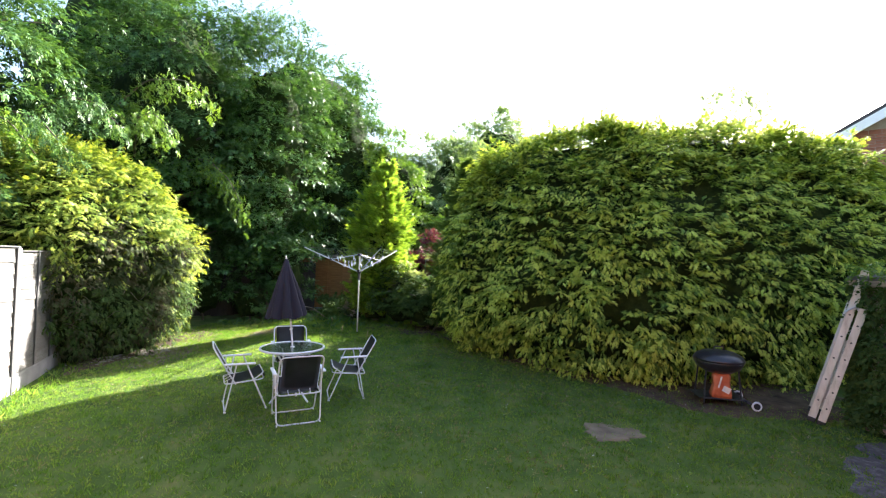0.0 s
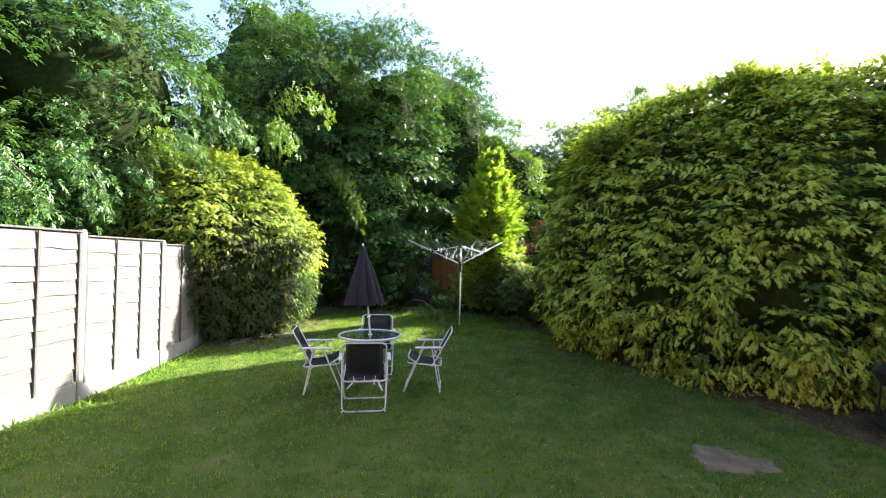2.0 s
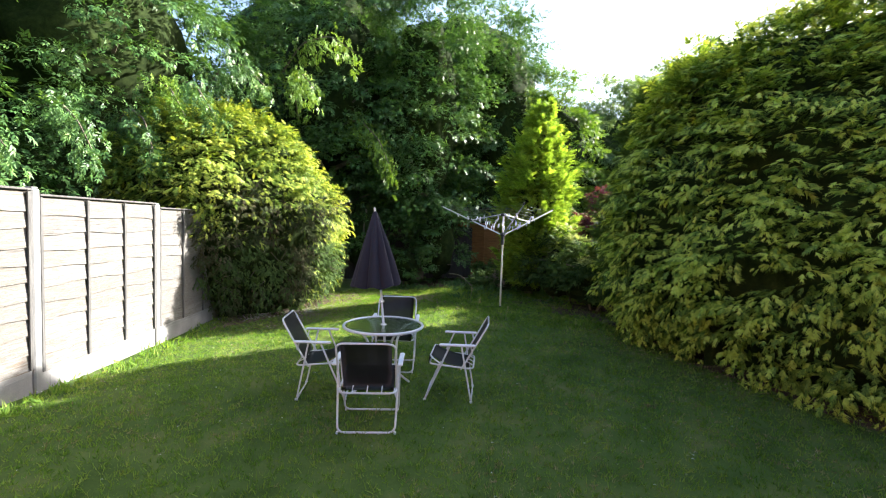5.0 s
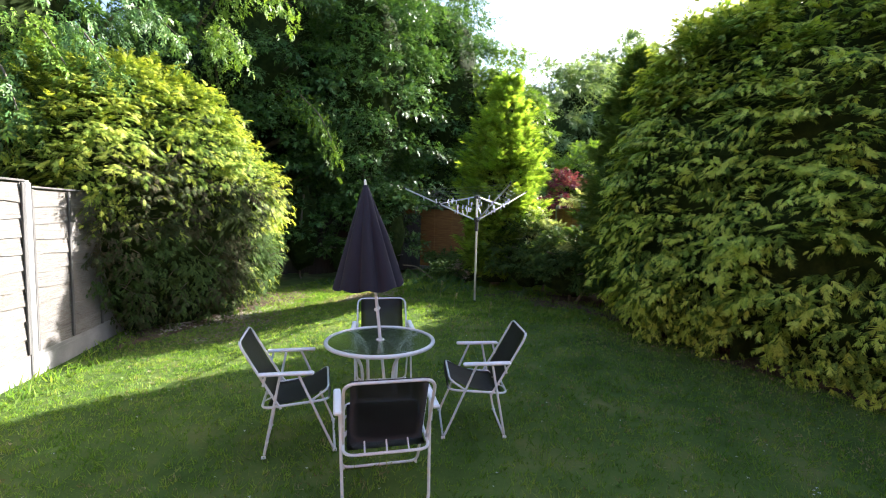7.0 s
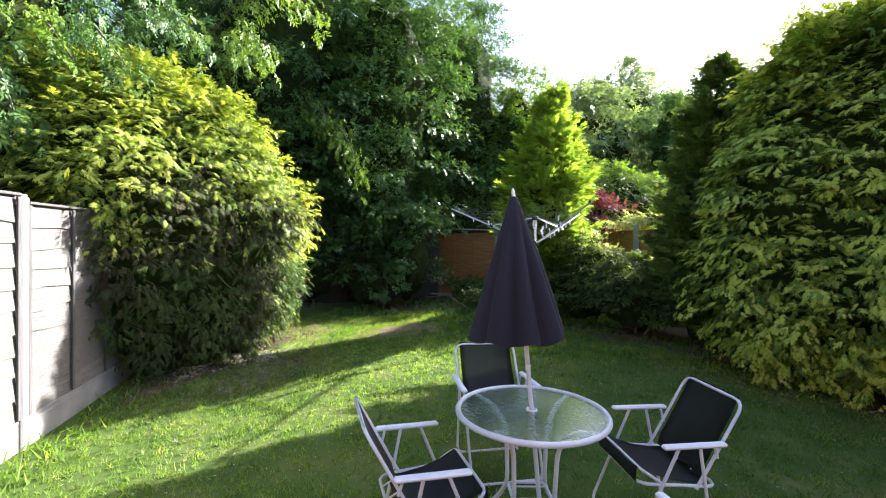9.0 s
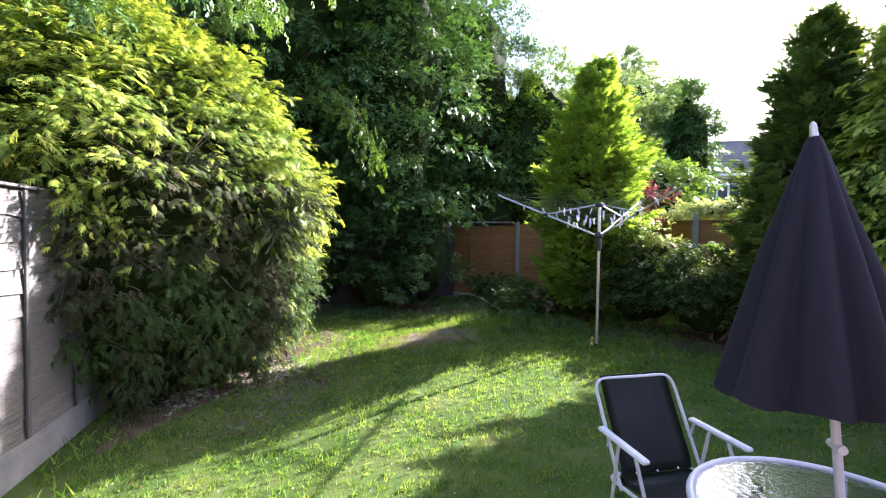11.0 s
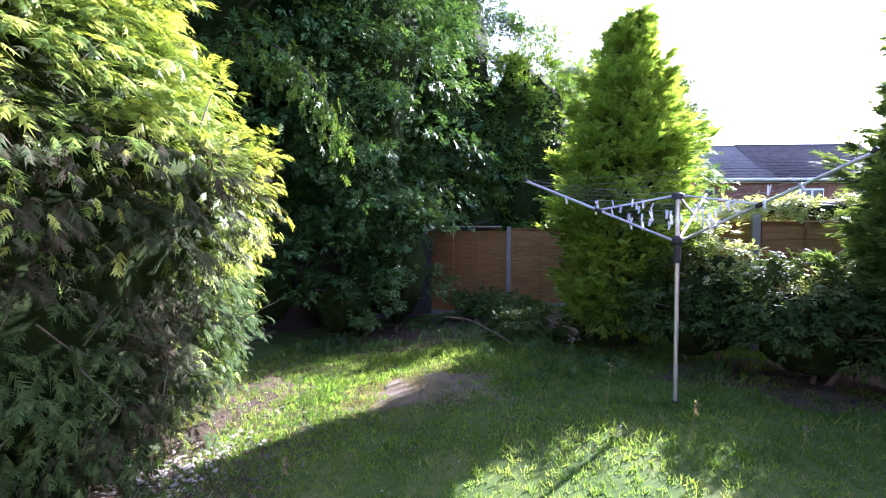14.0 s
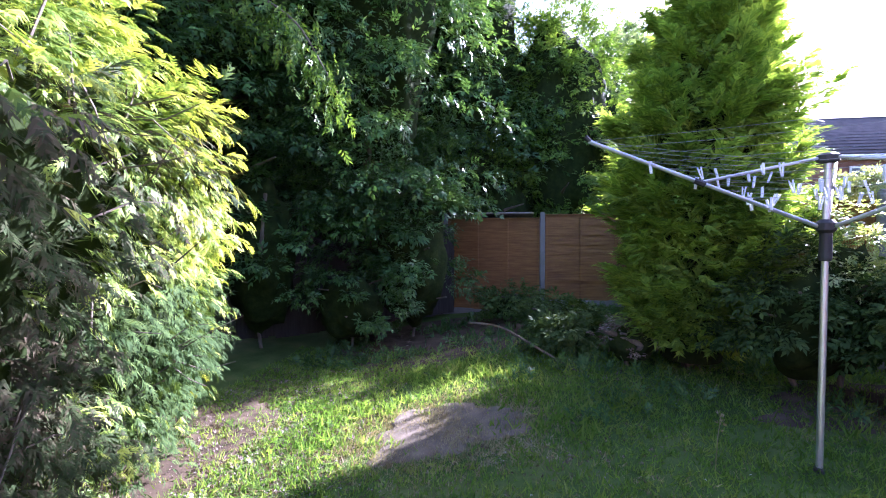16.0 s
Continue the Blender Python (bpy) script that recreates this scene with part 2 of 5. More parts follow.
def mesh_cloth():
    """Woven black mesh fabric: tiny holes let some light through."""
    m, n, l, b = mat("sling_mesh")
    co, w, w2 = n.new("ShaderNodeTexCoord"), n.new("ShaderNodeTexNoise"), n.new("ShaderNodeTexNoise")
    w.inputs["Scale"].default_value, w2.inputs["Scale"].default_value = 240, 5
    l.new(co.outputs["Object"], w.inputs[0]), l.new(co.outputs["Object"], w2.inputs[0])
    r = ramp(n, [(0.3, (0.01, 0.012, 0.016)), (0.7, (0.026, 0.029, 0.036))])
    l.new(w2.outputs[0], r.inputs[0])
    l.new(r.outputs[0], b.inputs["Base Color"])
    b.inputs["Roughness"].default_value = 0.55
    bp = n.new("ShaderNodeBump")
    bp.inputs["Strength"].default_value, bp.inputs["Distance"].default_value = 0.3, 0.002
    l.new(w.outputs[0], bp.inputs["Height"]), l.new(bp.outputs[0], b.inputs["Normal"])
    t, mx = n.new("ShaderNodeBsdfTransparent"), n.new("ShaderNodeMixShader")
    mx.inputs[0].default_value = 0.035
    l.new(b.outputs[0], mx.inputs[1]), l.new(t.outputs[0], mx.inputs[2])
    l.new(mx.outputs[0], n["Material Output"].inputs[0])
    return m


def rippled_glass():
    m, n, l, b = mat("rippled_glass")
    co, v = n.new("ShaderNodeTexCoord"), n.new("ShaderNodeTexVoronoi")
    v.inputs["Scale"].default_value = 42
    l.new(co.outputs["Object"], v.inputs[0])
    b.inputs["Base Color"].default_value = (0.78, 0.93, 0.86, 1)
    b.inputs["Transmission Weight"].default_value, b.inputs["Roughness"].default_value, b.inputs["IOR"].default_value = 1.0, 0.12, 1.45
    bp = n.new("ShaderNodeBump")
    bp.inputs["Strength"].default_value, bp.inputs["Distance"].default_value = 0.3, 0.004
    l.new(v.outputs["Distance"], bp.inputs["Height"]), l.new(bp.outputs[0], b.inputs["Normal"])
    return m


SLING, GLASS = mesh_cloth(), rippled_glass()

# ---- tools ----
rng = np.random.default_rng(7)


def thing(name, at, label, category, group="", kind="", turn=0):
    ob = new(name)
    ob.matrix_world = pose(*at, 0, 0, turn)
    return tagged(ob, label, category, group, kind)


def finish(name, me, material, parent=None, label="", smooth=False):
    if isinstance(material, (list, tuple)):
        for m in material:
            me.materials.append(m)
    else:
        me.materials.append(material)
    if smooth:
        me.polygons.foreach_set("use_smooth", [True] * len(me.polygons))
    ob = new(name, me)
    ob.parent = parent
    return tagged(ob, label)


def part(name, bm, material, parent=None, label="", smooth=False):
    me = bpy.data.meshes.new(name)
    bm.to_mesh(me)
    bm.free()
    return finish(name, me, material, parent, label, smooth)


def box(bm, c, s, turn=None, bevel=0.0):
    g = bmesh.ops.create_cube(bm, size=1)["verts"]
    m = Matrix.Translation(c) @ (turn or Matrix()) @ Matrix.Diagonal((*s, 1))
    bmesh.ops.transform(bm, matrix=m, verts=g)
    if bevel:
        es = {e for v in g for e in v.link_edges}
        bmesh.ops.bevel(bm, geom=list(es), offset=bevel, segments=1, affect="EDGES")
    return g


def boxed(*args, **kw):
    bm = bmesh.new()
    box(bm, *args, **kw)
    return bm


def rounded(points, r, n=4, closed=False):
    """A polyline with its corners rounded off."""
    p = [Vector(q) for q in points]
    out = []
    for i, q in enumerate(p):
        if not closed and i in (0, len(p) - 1):
            out.append(q)
            continue
        a, b = p[i - 1] - q, p[(i + 1) % len(p)] - q
        ra = min(r, a.length * 0.45, b.length * 0.45)
        s, e = q + a.normalized() * ra, q + b.normalized() * ra
        for k in range(n + 1):
            t = k / n
            out.append(s * (1 - t) ** 2 + q * 2 * t * (1 - t) + e * t * t)
    return out


def tube(bm, points, radii, sides=7, closed=False):
    p = [Vector(q) for q in points]
    if not isinstance(radii, (list, tuple)):
        radii = [radii] * len(p)
    rings, up = [], None
    for i, q in enumerate(p):
        d = (p[(i + 1) % len(p)] - p[i - 1]) if closed else (p[min(i + 1, len(p) - 1)] - p[max(i - 1, 0)])
        d.normalize()
        if up is None:
            up = d.orthogonal().normalized()
        up = (up - d * up.dot(d)).normalized()
        s = d.cross(up)
        rings.append([bm.verts.new(q + (up * math.cos(a) + s * math.sin(a)) * radii[i]) for a in (2 * math.pi * k / sides for k in range(sides))])
    for i in range(len(rings) if closed else len(rings) - 1):
        a, b = rings[i], rings[(i + 1) % len(rings)]
        for k in range(sides):
            bm.faces.new((a[k], a[(k + 1) % sides], b[(k + 1) % sides], b[k]))
    if not closed:
        bm.faces.new(rings[0][::-1]), bm.faces.new(rings[-1])
    return bm


def tubed(points, radii, sides=8, closed=False):
    return tube(bmesh.new(), points, radii, sides, closed)


def lathe(profile, sides=24):
    """Radius and height pairs turned about z."""
    bm = bmesh.new()
    rings = [[bm.verts.new((r * math.cos(a), r * math.sin(a), z)) for a in (2 * math.pi * k / sides for k in range(sides))] for r, z in profile]
    for a, b in zip(rings, rings[1:]):
        for k in range(sides):
            bm.faces.new((a[k], a[(k + 1) % sides], b[(k + 1) % sides], b[k]))
    bm.faces.new(rings[0][::-1]), bm.faces.new(rings[-1])
    return bm


def soft(t):
    t = np.clip(t, 0, 1)
    return t * t * (3 - 2 * t)


def ground_z(x, y):
    x, y = np.asarray(x, float), np.asarray(y, float)
    z = 0.14 * soft((y - 6.5) / 4) * soft((x + 5.2) / 2.5) - 0.19 * soft((-3.6 - x) / 2.4) + 0.22 * soft((2.2 - y) / 2.2)
    return z + 0.012 * np.sin(x * 2.3 + 1) * np.cos(y * 1.9)


def gz(x, y):
    return float(ground_z(x, y))


# templates: flat sheets of narrow blades, x across, y along, z the face
def blade(y0, ang, length, width, lift=0.0, x0=0.0):
    c, s = math.cos(ang), math.sin(ang)
    tip = (x0 + s * length, y0 + c * length, lift - 0.12 * length)
    mid = (x0 + s * length * 0.5, y0 + c * length * 0.5, lift + 0.04 * length)
    o = (c * width / 2, -s * width / 2)
    return [(x0, y0, 0), (mid[0] + o[0], mid[1] + o[1], mid[2]), tip, (mid[0] - o[0], mid[1] - o[1], mid[2])]


def shoot(y0, ang, length, width, lift=0.0):
    """A narrow three-cornered shoot, broad at its foot."""
    c, s = math.cos(ang), math.sin(ang)
    return [(-c * width / 2, y0 + s * width / 2, 0), (c * width / 2, y0 - s * width / 2, 0), (s * length, y0 + c * length, lift - 0.16 * length)]


def template(blades):
    v = np.array([q for b in blades for q in b], float)
    return v, len(blades)


def frond(seed, n=5, wide=0.5, thick=0.1, curl=0.35):
    """A cypress spray: an axis with narrowing side shoots, curling over at the tip."""
    r = random.Random(seed)
    out = [shoot(0, r.uniform(-0.08, 0.08), 1.0, thick * 0.8)]
    for i in range(n):
        y = 0.06 + 0.78 * i / n
        ln = wide * (1 - 0.6 * i / n) * r.uniform(0.75, 1.2)
        for s in (-1, 1):
            out.append(shoot(y + r.uniform(-0.04, 0.04), s * r.uniform(0.5, 0.9), ln, thick * r.uniform(0.8, 1.3), r.uniform(-0.06, 0.06)))
    v, k = template(out)
    v[:, 2] -= curl * v[:, 1] ** 2
    return v, k


def twig(seed, n=5, width=0.42, length=0.5):
    """A leafy twig with pointed leaves on both sides."""
    r = random.Random(seed)
    out = []
    for i in range(n):
        y = 0.05 + 0.8 * i / n
        s = 1 if i % 2 else -1
        out.append(blade(y, s * r.uniform(0.4, 1.2), length * r.uniform(0.75, 1.15), length * width * r.uniform(0.85, 1.15), r.uniform(-0.15, 0.15)))
    out.append(blade(0.7, r.uniform(-0.3, 0.3), length, length * width))
    v, k = template(out)
    v[:, 2] -= 0.3 * v[:, 1] ** 2
    return v, k


def tuft(seed, n=4, lean=0.7, width=0.15):
    """A tuft of grass: blades stand up along y."""
    r = random.Random(seed)
    out = []
    for i in range(n):
        a, L, w = r.uniform(-lean, lean), r.uniform(0.6, 1.1), width
        x0, z0, dz = r.uniform(-0.5, 0.5), r.uniform(-0.5, 0.5), r.uniform(-0.5, 0.5)
        out.append([(x0 - w * 0.6, 0, z0), (x0 + w * 0.6, 0, z0), (x0 + math.sin(a) * L, L * 0.95, z0 + dz)])
    return template(out)


FRONDS = [frond(i, 5, 0.52, 0.115, 0.5) for i in range(6)]
FINE_FRONDS = [frond(50 + i, 5, 0.48, 0.1, 0.45) for i in range(6)]
TWIGS = [twig(10 + i) for i in range(4)]
LONG_TWIGS = [twig(20 + i, 8, 0.3, 0.42) for i in range(3)]
TUFTS = [tuft(30 + i) for i in range(4)]


def unit(v):
    return v / np.maximum(np.linalg.norm(v, axis=1, keepdims=True), 1e-9)


def strew(name, templates, at, along, face, size, material, parent=None, label="", slots=None):
    """One mesh of many small sheets: each at a place, pointing along, its face turned to face."""
    at, along, face = np.asarray(at, float), unit(np.asarray(along, float)), np.asarray(face, float)
    side = unit(np.cross(along, face))
    up = np.cross(side, along)
    size = np.broadcast_to(size, (len(at),))
    which = rng.integers(0, len(templates), len(at))
    V, mats = [], []
    for i, (tv, k) in enumerate(templates):
        s = which == i
        if not s.any():
            continue
        p = (tv[None, :, 0:1] * side[s][:, None] + tv[None, :, 1:2] * along[s][:, None] + tv[None, :, 2:3] * up[s][:, None]) * size[s][:, None, None] + at[s][:, None]
        V.append(p.reshape(-1, 3))
        if slots is not None:
            mats.append(np.repeat(slots[s], k))
    V = np.concatenate(V)
    me = bpy.data.meshes.new(name)
    per = len(templates[0][0]) // templates[0][1]
    q = len(V) // per
    me.vertices.add(len(V)), me.loops.add(len(V)), me.polygons.add(q)
    me.vertices.foreach_set("co", V.astype(np.float32).ravel())
    me.loops.foreach_set("vertex_index", np.arange(len(V), dtype=np.int32))
    me.polygons.foreach_set("loop_start", np.arange(0, len(V), per, dtype=np.int32))
    if slots is not None:
        me.polygons.foreach_set("material_index", np.concatenate(mats).astype(np.int32))
    me.update(calc_edges=True)
    return finish(name, me, material, parent, label)


def wander(p, scale, seed=0.0):
    """Smooth noise from -1 to 1 at many places."""
    p = np.asarray(p, float) * scale + seed
    a = np.sin(p[:, 0] * 1.7 + 2.1 * np.sin(p[:, 1] * 1.1 + seed)) + np.sin(p[:, 1] * 1.9 + 1.7 * np.sin(p[:, 2] * 1.3)) + np.sin(p[:, 2] * 2.1 + 1.9 * np.sin(p[:, 0] * 0.9))
    return a / 3

# ---- ground ----
gx = np.array([-900, -300, -120, -60, -35, -22, -15] + list(np.arange(-11, 9.01, 0.125)) + [13, 20, 32, 60, 120, 300, 900])
gy = np.array([-900, -300, -120, -60, -30, -14, -6] + list(np.arange(-2, 20.01, 0.125)) + [26, 36, 60, 120, 300, 900])
GX, GY = np.meshgrid(gx, gy)
GZ = ground_z(GX, GY)
gv = np.stack([GX, GY, GZ], -1).reshape(-1, 3)
nx, ny = len(gx), len(gy)
gf = [(j * nx + i, j * nx + i + 1, (j + 1) * nx + i + 1, (j + 1) * nx + i) for j in range(ny - 1) for i in range(nx - 1)]
me = bpy.data.meshes.new("ground")
me.from_pydata(gv.tolist(), [], gf)
ground = tagged(finish("ground", me, TURF, smooth=True), "mown garden lawn on gently uneven ground", "lawn", kind="structure")


def drape(name, outline, material, label, lift=0.014, n=14):
    """An irregular sheet that lies on the ground, given by its middle, radii and turn."""
    cx, cy, ra, rb, turn = outline
    bm = bmesh.new()
    rows = []
    c = bm.verts.new((cx, cy, gz(cx, cy) + lift))
    for k in range(1, n + 1):
        ring = []
        for i in range(40):
            a = 2 * math.pi * i / 40
            w = k / n * (1 + 0.16 * math.sin(3 * a + cx) + 0.1 * math.sin(7 * a + cy) + 0.06 * math.sin(13 * a))
            px, py = ra * w * math.cos(a), rb * w * math.sin(a)
            x, y = cx + px * math.cos(turn) - py * math.sin(turn), cy + px * math.sin(turn) + py * math.cos(turn)
            ring.append(bm.verts.new((x, y, gz(x, y) + lift * (1 if k < n else -1) + 0.008 * math.sin(9 * x + 5 * y) * (k < n))))
        rows.append(ring)
    for i in range(40):
        bm.faces.new((c, rows[0][i], rows[0][(i + 1) % 40]))
        for a, b in zip(rows, rows[1:]):
            bm.faces.new((a[i], b[i], b[(i + 1) % 40], a[(i + 1) % 40]))
    return tagged(part(name, bm, material, smooth=True), label, "bare earth", kind="structure")


BARE = [(2.13, 5.45, 0.34, 0.26, 0.2), (-6.4, 10.0, 0.5, 2.3, 0.05), (-4.6, 14.6, 2.0, 1.5, 0.1), (0.2, 11.7, 2.0, 1.0, 0.2),
        (3.2, 8.3, 1.2, 3.4, 0.95), (4.9, 6.9, 1.0, 0.7, 0.0), (-4.35, 11.2, 0.62, 0.5, 0.1)]
for i, o in enumerate(BARE):
    drape("bare_earth", o, DRY_EARTH if i in (0, 6) else SOIL, ("worn bare patch of dry earth in the lawn", "dry soil under the clipped cypress hedge", "dark soil under the trees", "planted border soil", "dry soil under the cypress hedge", "dark soil beside the shed", "worn brown patch in the lawn near the trees")[i])
drape("gravel", (4.95, 4.7, 1.0, 0.7, 0.4), GRAVEL, "dusty grey gravel at the foot of the shed", 0.01)


def bare_at(x, y, grow=1.0):
    """How deep inside a bare patch a place lies: over 0 means inside."""
    best = np.full(np.shape(x), -9.0)
    for cx, cy, ra, rb, t in BARE + [(4.95, 4.7, 1.0, 0.7, 0.4)]:
        dx, dy = x - cx, y - cy
        u, v = (dx * math.cos(t) + dy * math.sin(t)) / (ra * grow), (-dx * math.sin(t) + dy * math.cos(t)) / (rb * grow)
        best = np.maximum(best, 1 - np.hypot(u, v))
    return best


def sow(name, n, x0, x1, y0, y1, lo, hi, material, label, keep, templates=TUFTS, kind="stuff", lean=0.35, category="grass"):
    x, y = rng.uniform(x0, x1, n), rng.uniform(y0, y1, n)
    k = keep(x, y)
    x, y = x[k], y[k]
    at = np.stack([x, y, ground_z(x, y) - 0.004], 1)
    al = np.stack([rng.normal(0, lean, len(x)), rng.normal(0, lean, len(x)), np.ones(len(x))], 1)
    fc = np.stack([rng.normal(size=len(x)), rng.normal(size=len(x)), np.zeros(len(x))], 1)
    ob = strew(name, templates, at, al, fc, rng.uniform(lo, hi, len(x)), material)
    return tagged(ob, label, category, kind=kind)


def in_lawn(x, y):
    left = -4.2 - (y - 3.37) * 0.47
    return (x > np.maximum(left, -7)) & (bare_at(x, y, 1.02) < rng.uniform(-0.05, 0.75, len(x))) & (np.hypot((x + 4.35) / 0.95, (y - 11.2) / 0.75) + 0.25 * wander(np.stack([x, y, x], 1), 6.0) > rng.uniform(0.3, 1.1, len(x)))


sow("grass", 66000, -7.0, 6.0, 1.2, 9.5, 0.022, 0.06, GRASS, "short mown green grass with dry tips", in_lawn)
sow("grass", 30000, -7.0, 3.0, 9.5, 14.0, 0.03, 0.075, GRASS, "longer uncut green grass", in_lawn)
sow("dry_grass", 30000, -6.6, 5.0, 2.0, 13.0, 0.02, 0.045, STRAW, "dry straw-coloured grass among the lawn", lambda x, y: in_lawn(x, y) & (wander(np.stack([x, y, x * 0.5], 1), 1.7, 9) + 0.5 * wander(np.stack([x, y, y], 1), 5.0, 2) > rng.uniform(0.0, 0.9, len(x))))


def long_grass(x, y):
    edge = np.abs(x - (-4.15 - (y - 3.37) * 0.5)) < 0.22
    clump = wander(np.stack([x, y, x * 0], 1), 2.2, 3) > 0.35
    return ((edge & (y < 8.2)) | ((x > -3.6) & (x < 0.3) & (y > 9.6) & clump) | ((x > -6) & (x < -3) & (y > 12) & (y < 13.6) & clump)) & (bare_at(x, y) < 0.5)


sow("long_grass", 9000, -6.8, 0.5, 2.0, 14.0, 0.06, 0.15, GRASS, "long uncut grass tufts along the edges", long_grass, lean=0.3)
sow("dead_leaves", 15000, -8.0, 3.0, 7.5, 16.0, 0.02, 0.05, LITTER, "dry fallen leaves and clippings on the soil", lambda x, y: (bare_at(x, y, 1.05) > 0) & (bare_at(x, y, 1.05) > rng.uniform(0, 0.5, len(x))) & ((x < -5.3) | (rng.random(len(x)) < 0.25)), TWIGS, lean=3.0, category="leaf litter")
sow("dry_stubble", 15000, -5.5, -3.1, 10.3, 12.1, 0.02, 0.05, STRAW, "brown dry stubble of a worn lawn patch", lambda x, y: np.hypot((x + 4.35) / 1.0, (y - 11.2) / 0.8) < rng.uniform(0.4, 1.1, len(x)))
sow("dead_leaves", 18000, -6.6, -4.6, 7.8, 12.6, 0.015, 0.04, LITTER, "dry brown leaf litter and clippings along the hedge foot", lambda x, y: np.abs(x - (-5.75 + 0.35 * np.sin(y * 0.9) + 0.12 * (9.5 - y))) < rng.gamma(1.2, 0.28, len(x)), TWIGS, lean=3.0, category="leaf litter")
sow("dry_clippings", 7000, -6.0, 3.5, 4.5, 13.5, 0.015, 0.04, STRAW, "dry mown clippings on bare earth", lambda x, y: bare_at(x, y) > 0, TWIGS, lean=3.0, category="clippings")

sow("dead_leaves", 9000, -5.9, -2.6, 9.6, 13.6, 0.015, 0.04, LITTER, "dry leaves and clippings thinly strewn on the lawn", lambda x, y: (wander(np.stack([x, y, x * 0.3], 1), 2.4, 5) + 0.4 * (11.8 - y) * 0.3 > rng.uniform(-0.5, 1.0, len(x))), TWIGS, lean=3.0, category="leaf litter")
sow("long_grass", 3500, -5.6, -2.6, 11.0, 13.8, 0.05, 0.12, GRASS, "rough uncut grass beyond the lawn", lambda x, y: wander(np.stack([x, y, y * 0.4], 1), 2.8, 11) > rng.uniform(-0.2, 0.6, len(x)), lean=0.5)

sow("long_grass", 2600, -6.6, -4.9, 9.4, 13.0, 0.03, 0.09, GRASS, "sparse green tufts in the dry soil by the hedge", lambda x, y: wander(np.stack([x, y, y * 0.4], 1), 3.3, 4) > rng.uniform(-0.3, 0.7, len(x)), lean=0.6)
sow("dead_leaves", 9000, -6.9, -5.0, 9.0, 13.0, 0.018, 0.045, LITTER, "brown fallen leaves on the soil by the hedge", lambda x, y: rng.random(len(x)) < 0.8, TWIGS, lean=3.0, category="leaf litter")

sow("ground_cover", 2600, -6.6, -1.4, 13.0, 16.2, 0.08, 0.19, LEAF, "low leafy weeds on the soil under the trees", lambda x, y: wander(np.stack([x, y, x * 0.4], 1), 2.0, 6) > rng.uniform(-0.5, 0.6, len(x)), LONG_TWIGS, lean=0.7, category="weeds")
sow("ground_cover", 1500, -3.9, -0.9, 11.0, 13.4, 0.07, 0.17, LEAF, "rough green weeds in front of the border", lambda x, y: (wander(np.stack([x, y, x * 0.4], 1), 2.6, 1) + 0.5 * (y - 12.0) > rng.uniform(-0.4, 0.8, len(x))), LONG_TWIGS, lean=0.6, category="weeds")

# pale pebbles strewn along the foot of the clipped hedge
bm = bmesh.new()
for i in range(750):
    t = random.random()
    x, y = -6.45 + 0.6 * t + random.gauss(0, 0.17), 8.25 + 1.9 * t + random.gauss(0, 0.16)
    g = bmesh.ops.create_icosphere(bm, subdivisions=1, radius=random.choice((0.007, 0.01, 0.013, 0.018, 0.026)))["verts"]
    bmesh.ops.transform(bm, matrix=pose(x, y, gz(x, y) + 0.012, 0, 0, random.uniform(0, 360)) @ Matrix.Diagonal((1.3, 0.8, 0.5, 1)), verts=g)
tagged(part("pebbles", bm, STONE), "pale pebbles scattered under the clipped hedge", "pebbles", kind="stuff")

# tiny white petals and daisies on the lawn
n = 420
px, py = rng.uniform(-5.0, 4.0, n), rng.uniform(3.5, 10.5, n)
tagged(strew("daisies", [template([blade(0, a, 0.5, 0.3) for a in (0, 2.1, 4.2)])], np.stack([px, py, ground_z(px, py) + 0.035], 1), rng.normal(size=(n, 3)) * (1, 1, 0.1), np.tile((0, 0, 1.0), (n, 1)), rng.uniform(0.012, 0.026, n), PETAL),
       "tiny white daisies and petals in the lawn", "daisies", kind="stuff")

# ---- fences ----
def lapped_panel(fence, a, b, z0, z1, material, batten, label, boards=10, battens=4, face=1):
    """A waney-lap panel from a to b: overlapping boards, upright battens and a capping rail."""
    a, b = Vector((*a, 0)), Vector((*b, 0))
    d = b - a
    L = d.length
    turn = math.degrees(math.atan2(d.y, d.x))
    root = part("panel", boxed((L / 2, 0.012 * face, z1 - z0 + 0.022), (L, 0.07, 0.022), bevel=0.004), batten, fence, label)
    root.matrix_basis = pose(a.x, a.y, z0, 0, 0, turn)
    h = (z1 - z0) / boards
    for i in range(boards):
        bm = bmesh.new()
        n = 8
        low = [0.012 * math.sin(1.3 * k + i * 2.1) + random.uniform(-0.008, 0.008) for k in range(n + 1)]
        rows = [[], [], [], []]
        for k in range(n + 1):
            x = L * k / n
            zt, zb = h * (i + 1) + 0.012, h * i - 0.014 + low[k]
            for r, q in zip(rows, ((x, 0.004 * face, zt), (x, -0.004 * face, zt), (x, 0.024 * face, zb), (x, 0.012 * face, zb))):
                r.append(bm.verts.new(q))
        for k in range(n):
            for p, q in ((0, 2), (2, 3), (3, 1), (1, 0)):
                bm.faces.new((rows[p][k], rows[p][k + 1], rows[q][k + 1], rows[q][k]))
        bmesh.ops.recalc_face_normals(bm, faces=bm.faces)
        part("board", bm, material, root)
    for k in range(battens):
        x = 0.02 + (L - 0.04) * k / (battens - 1)
        part("batten", boxed((x, 0.034 * face, (z1 - z0) / 2), (0.035, 0.018, z1 - z0), bevel=0.003), batten, root)
    return root


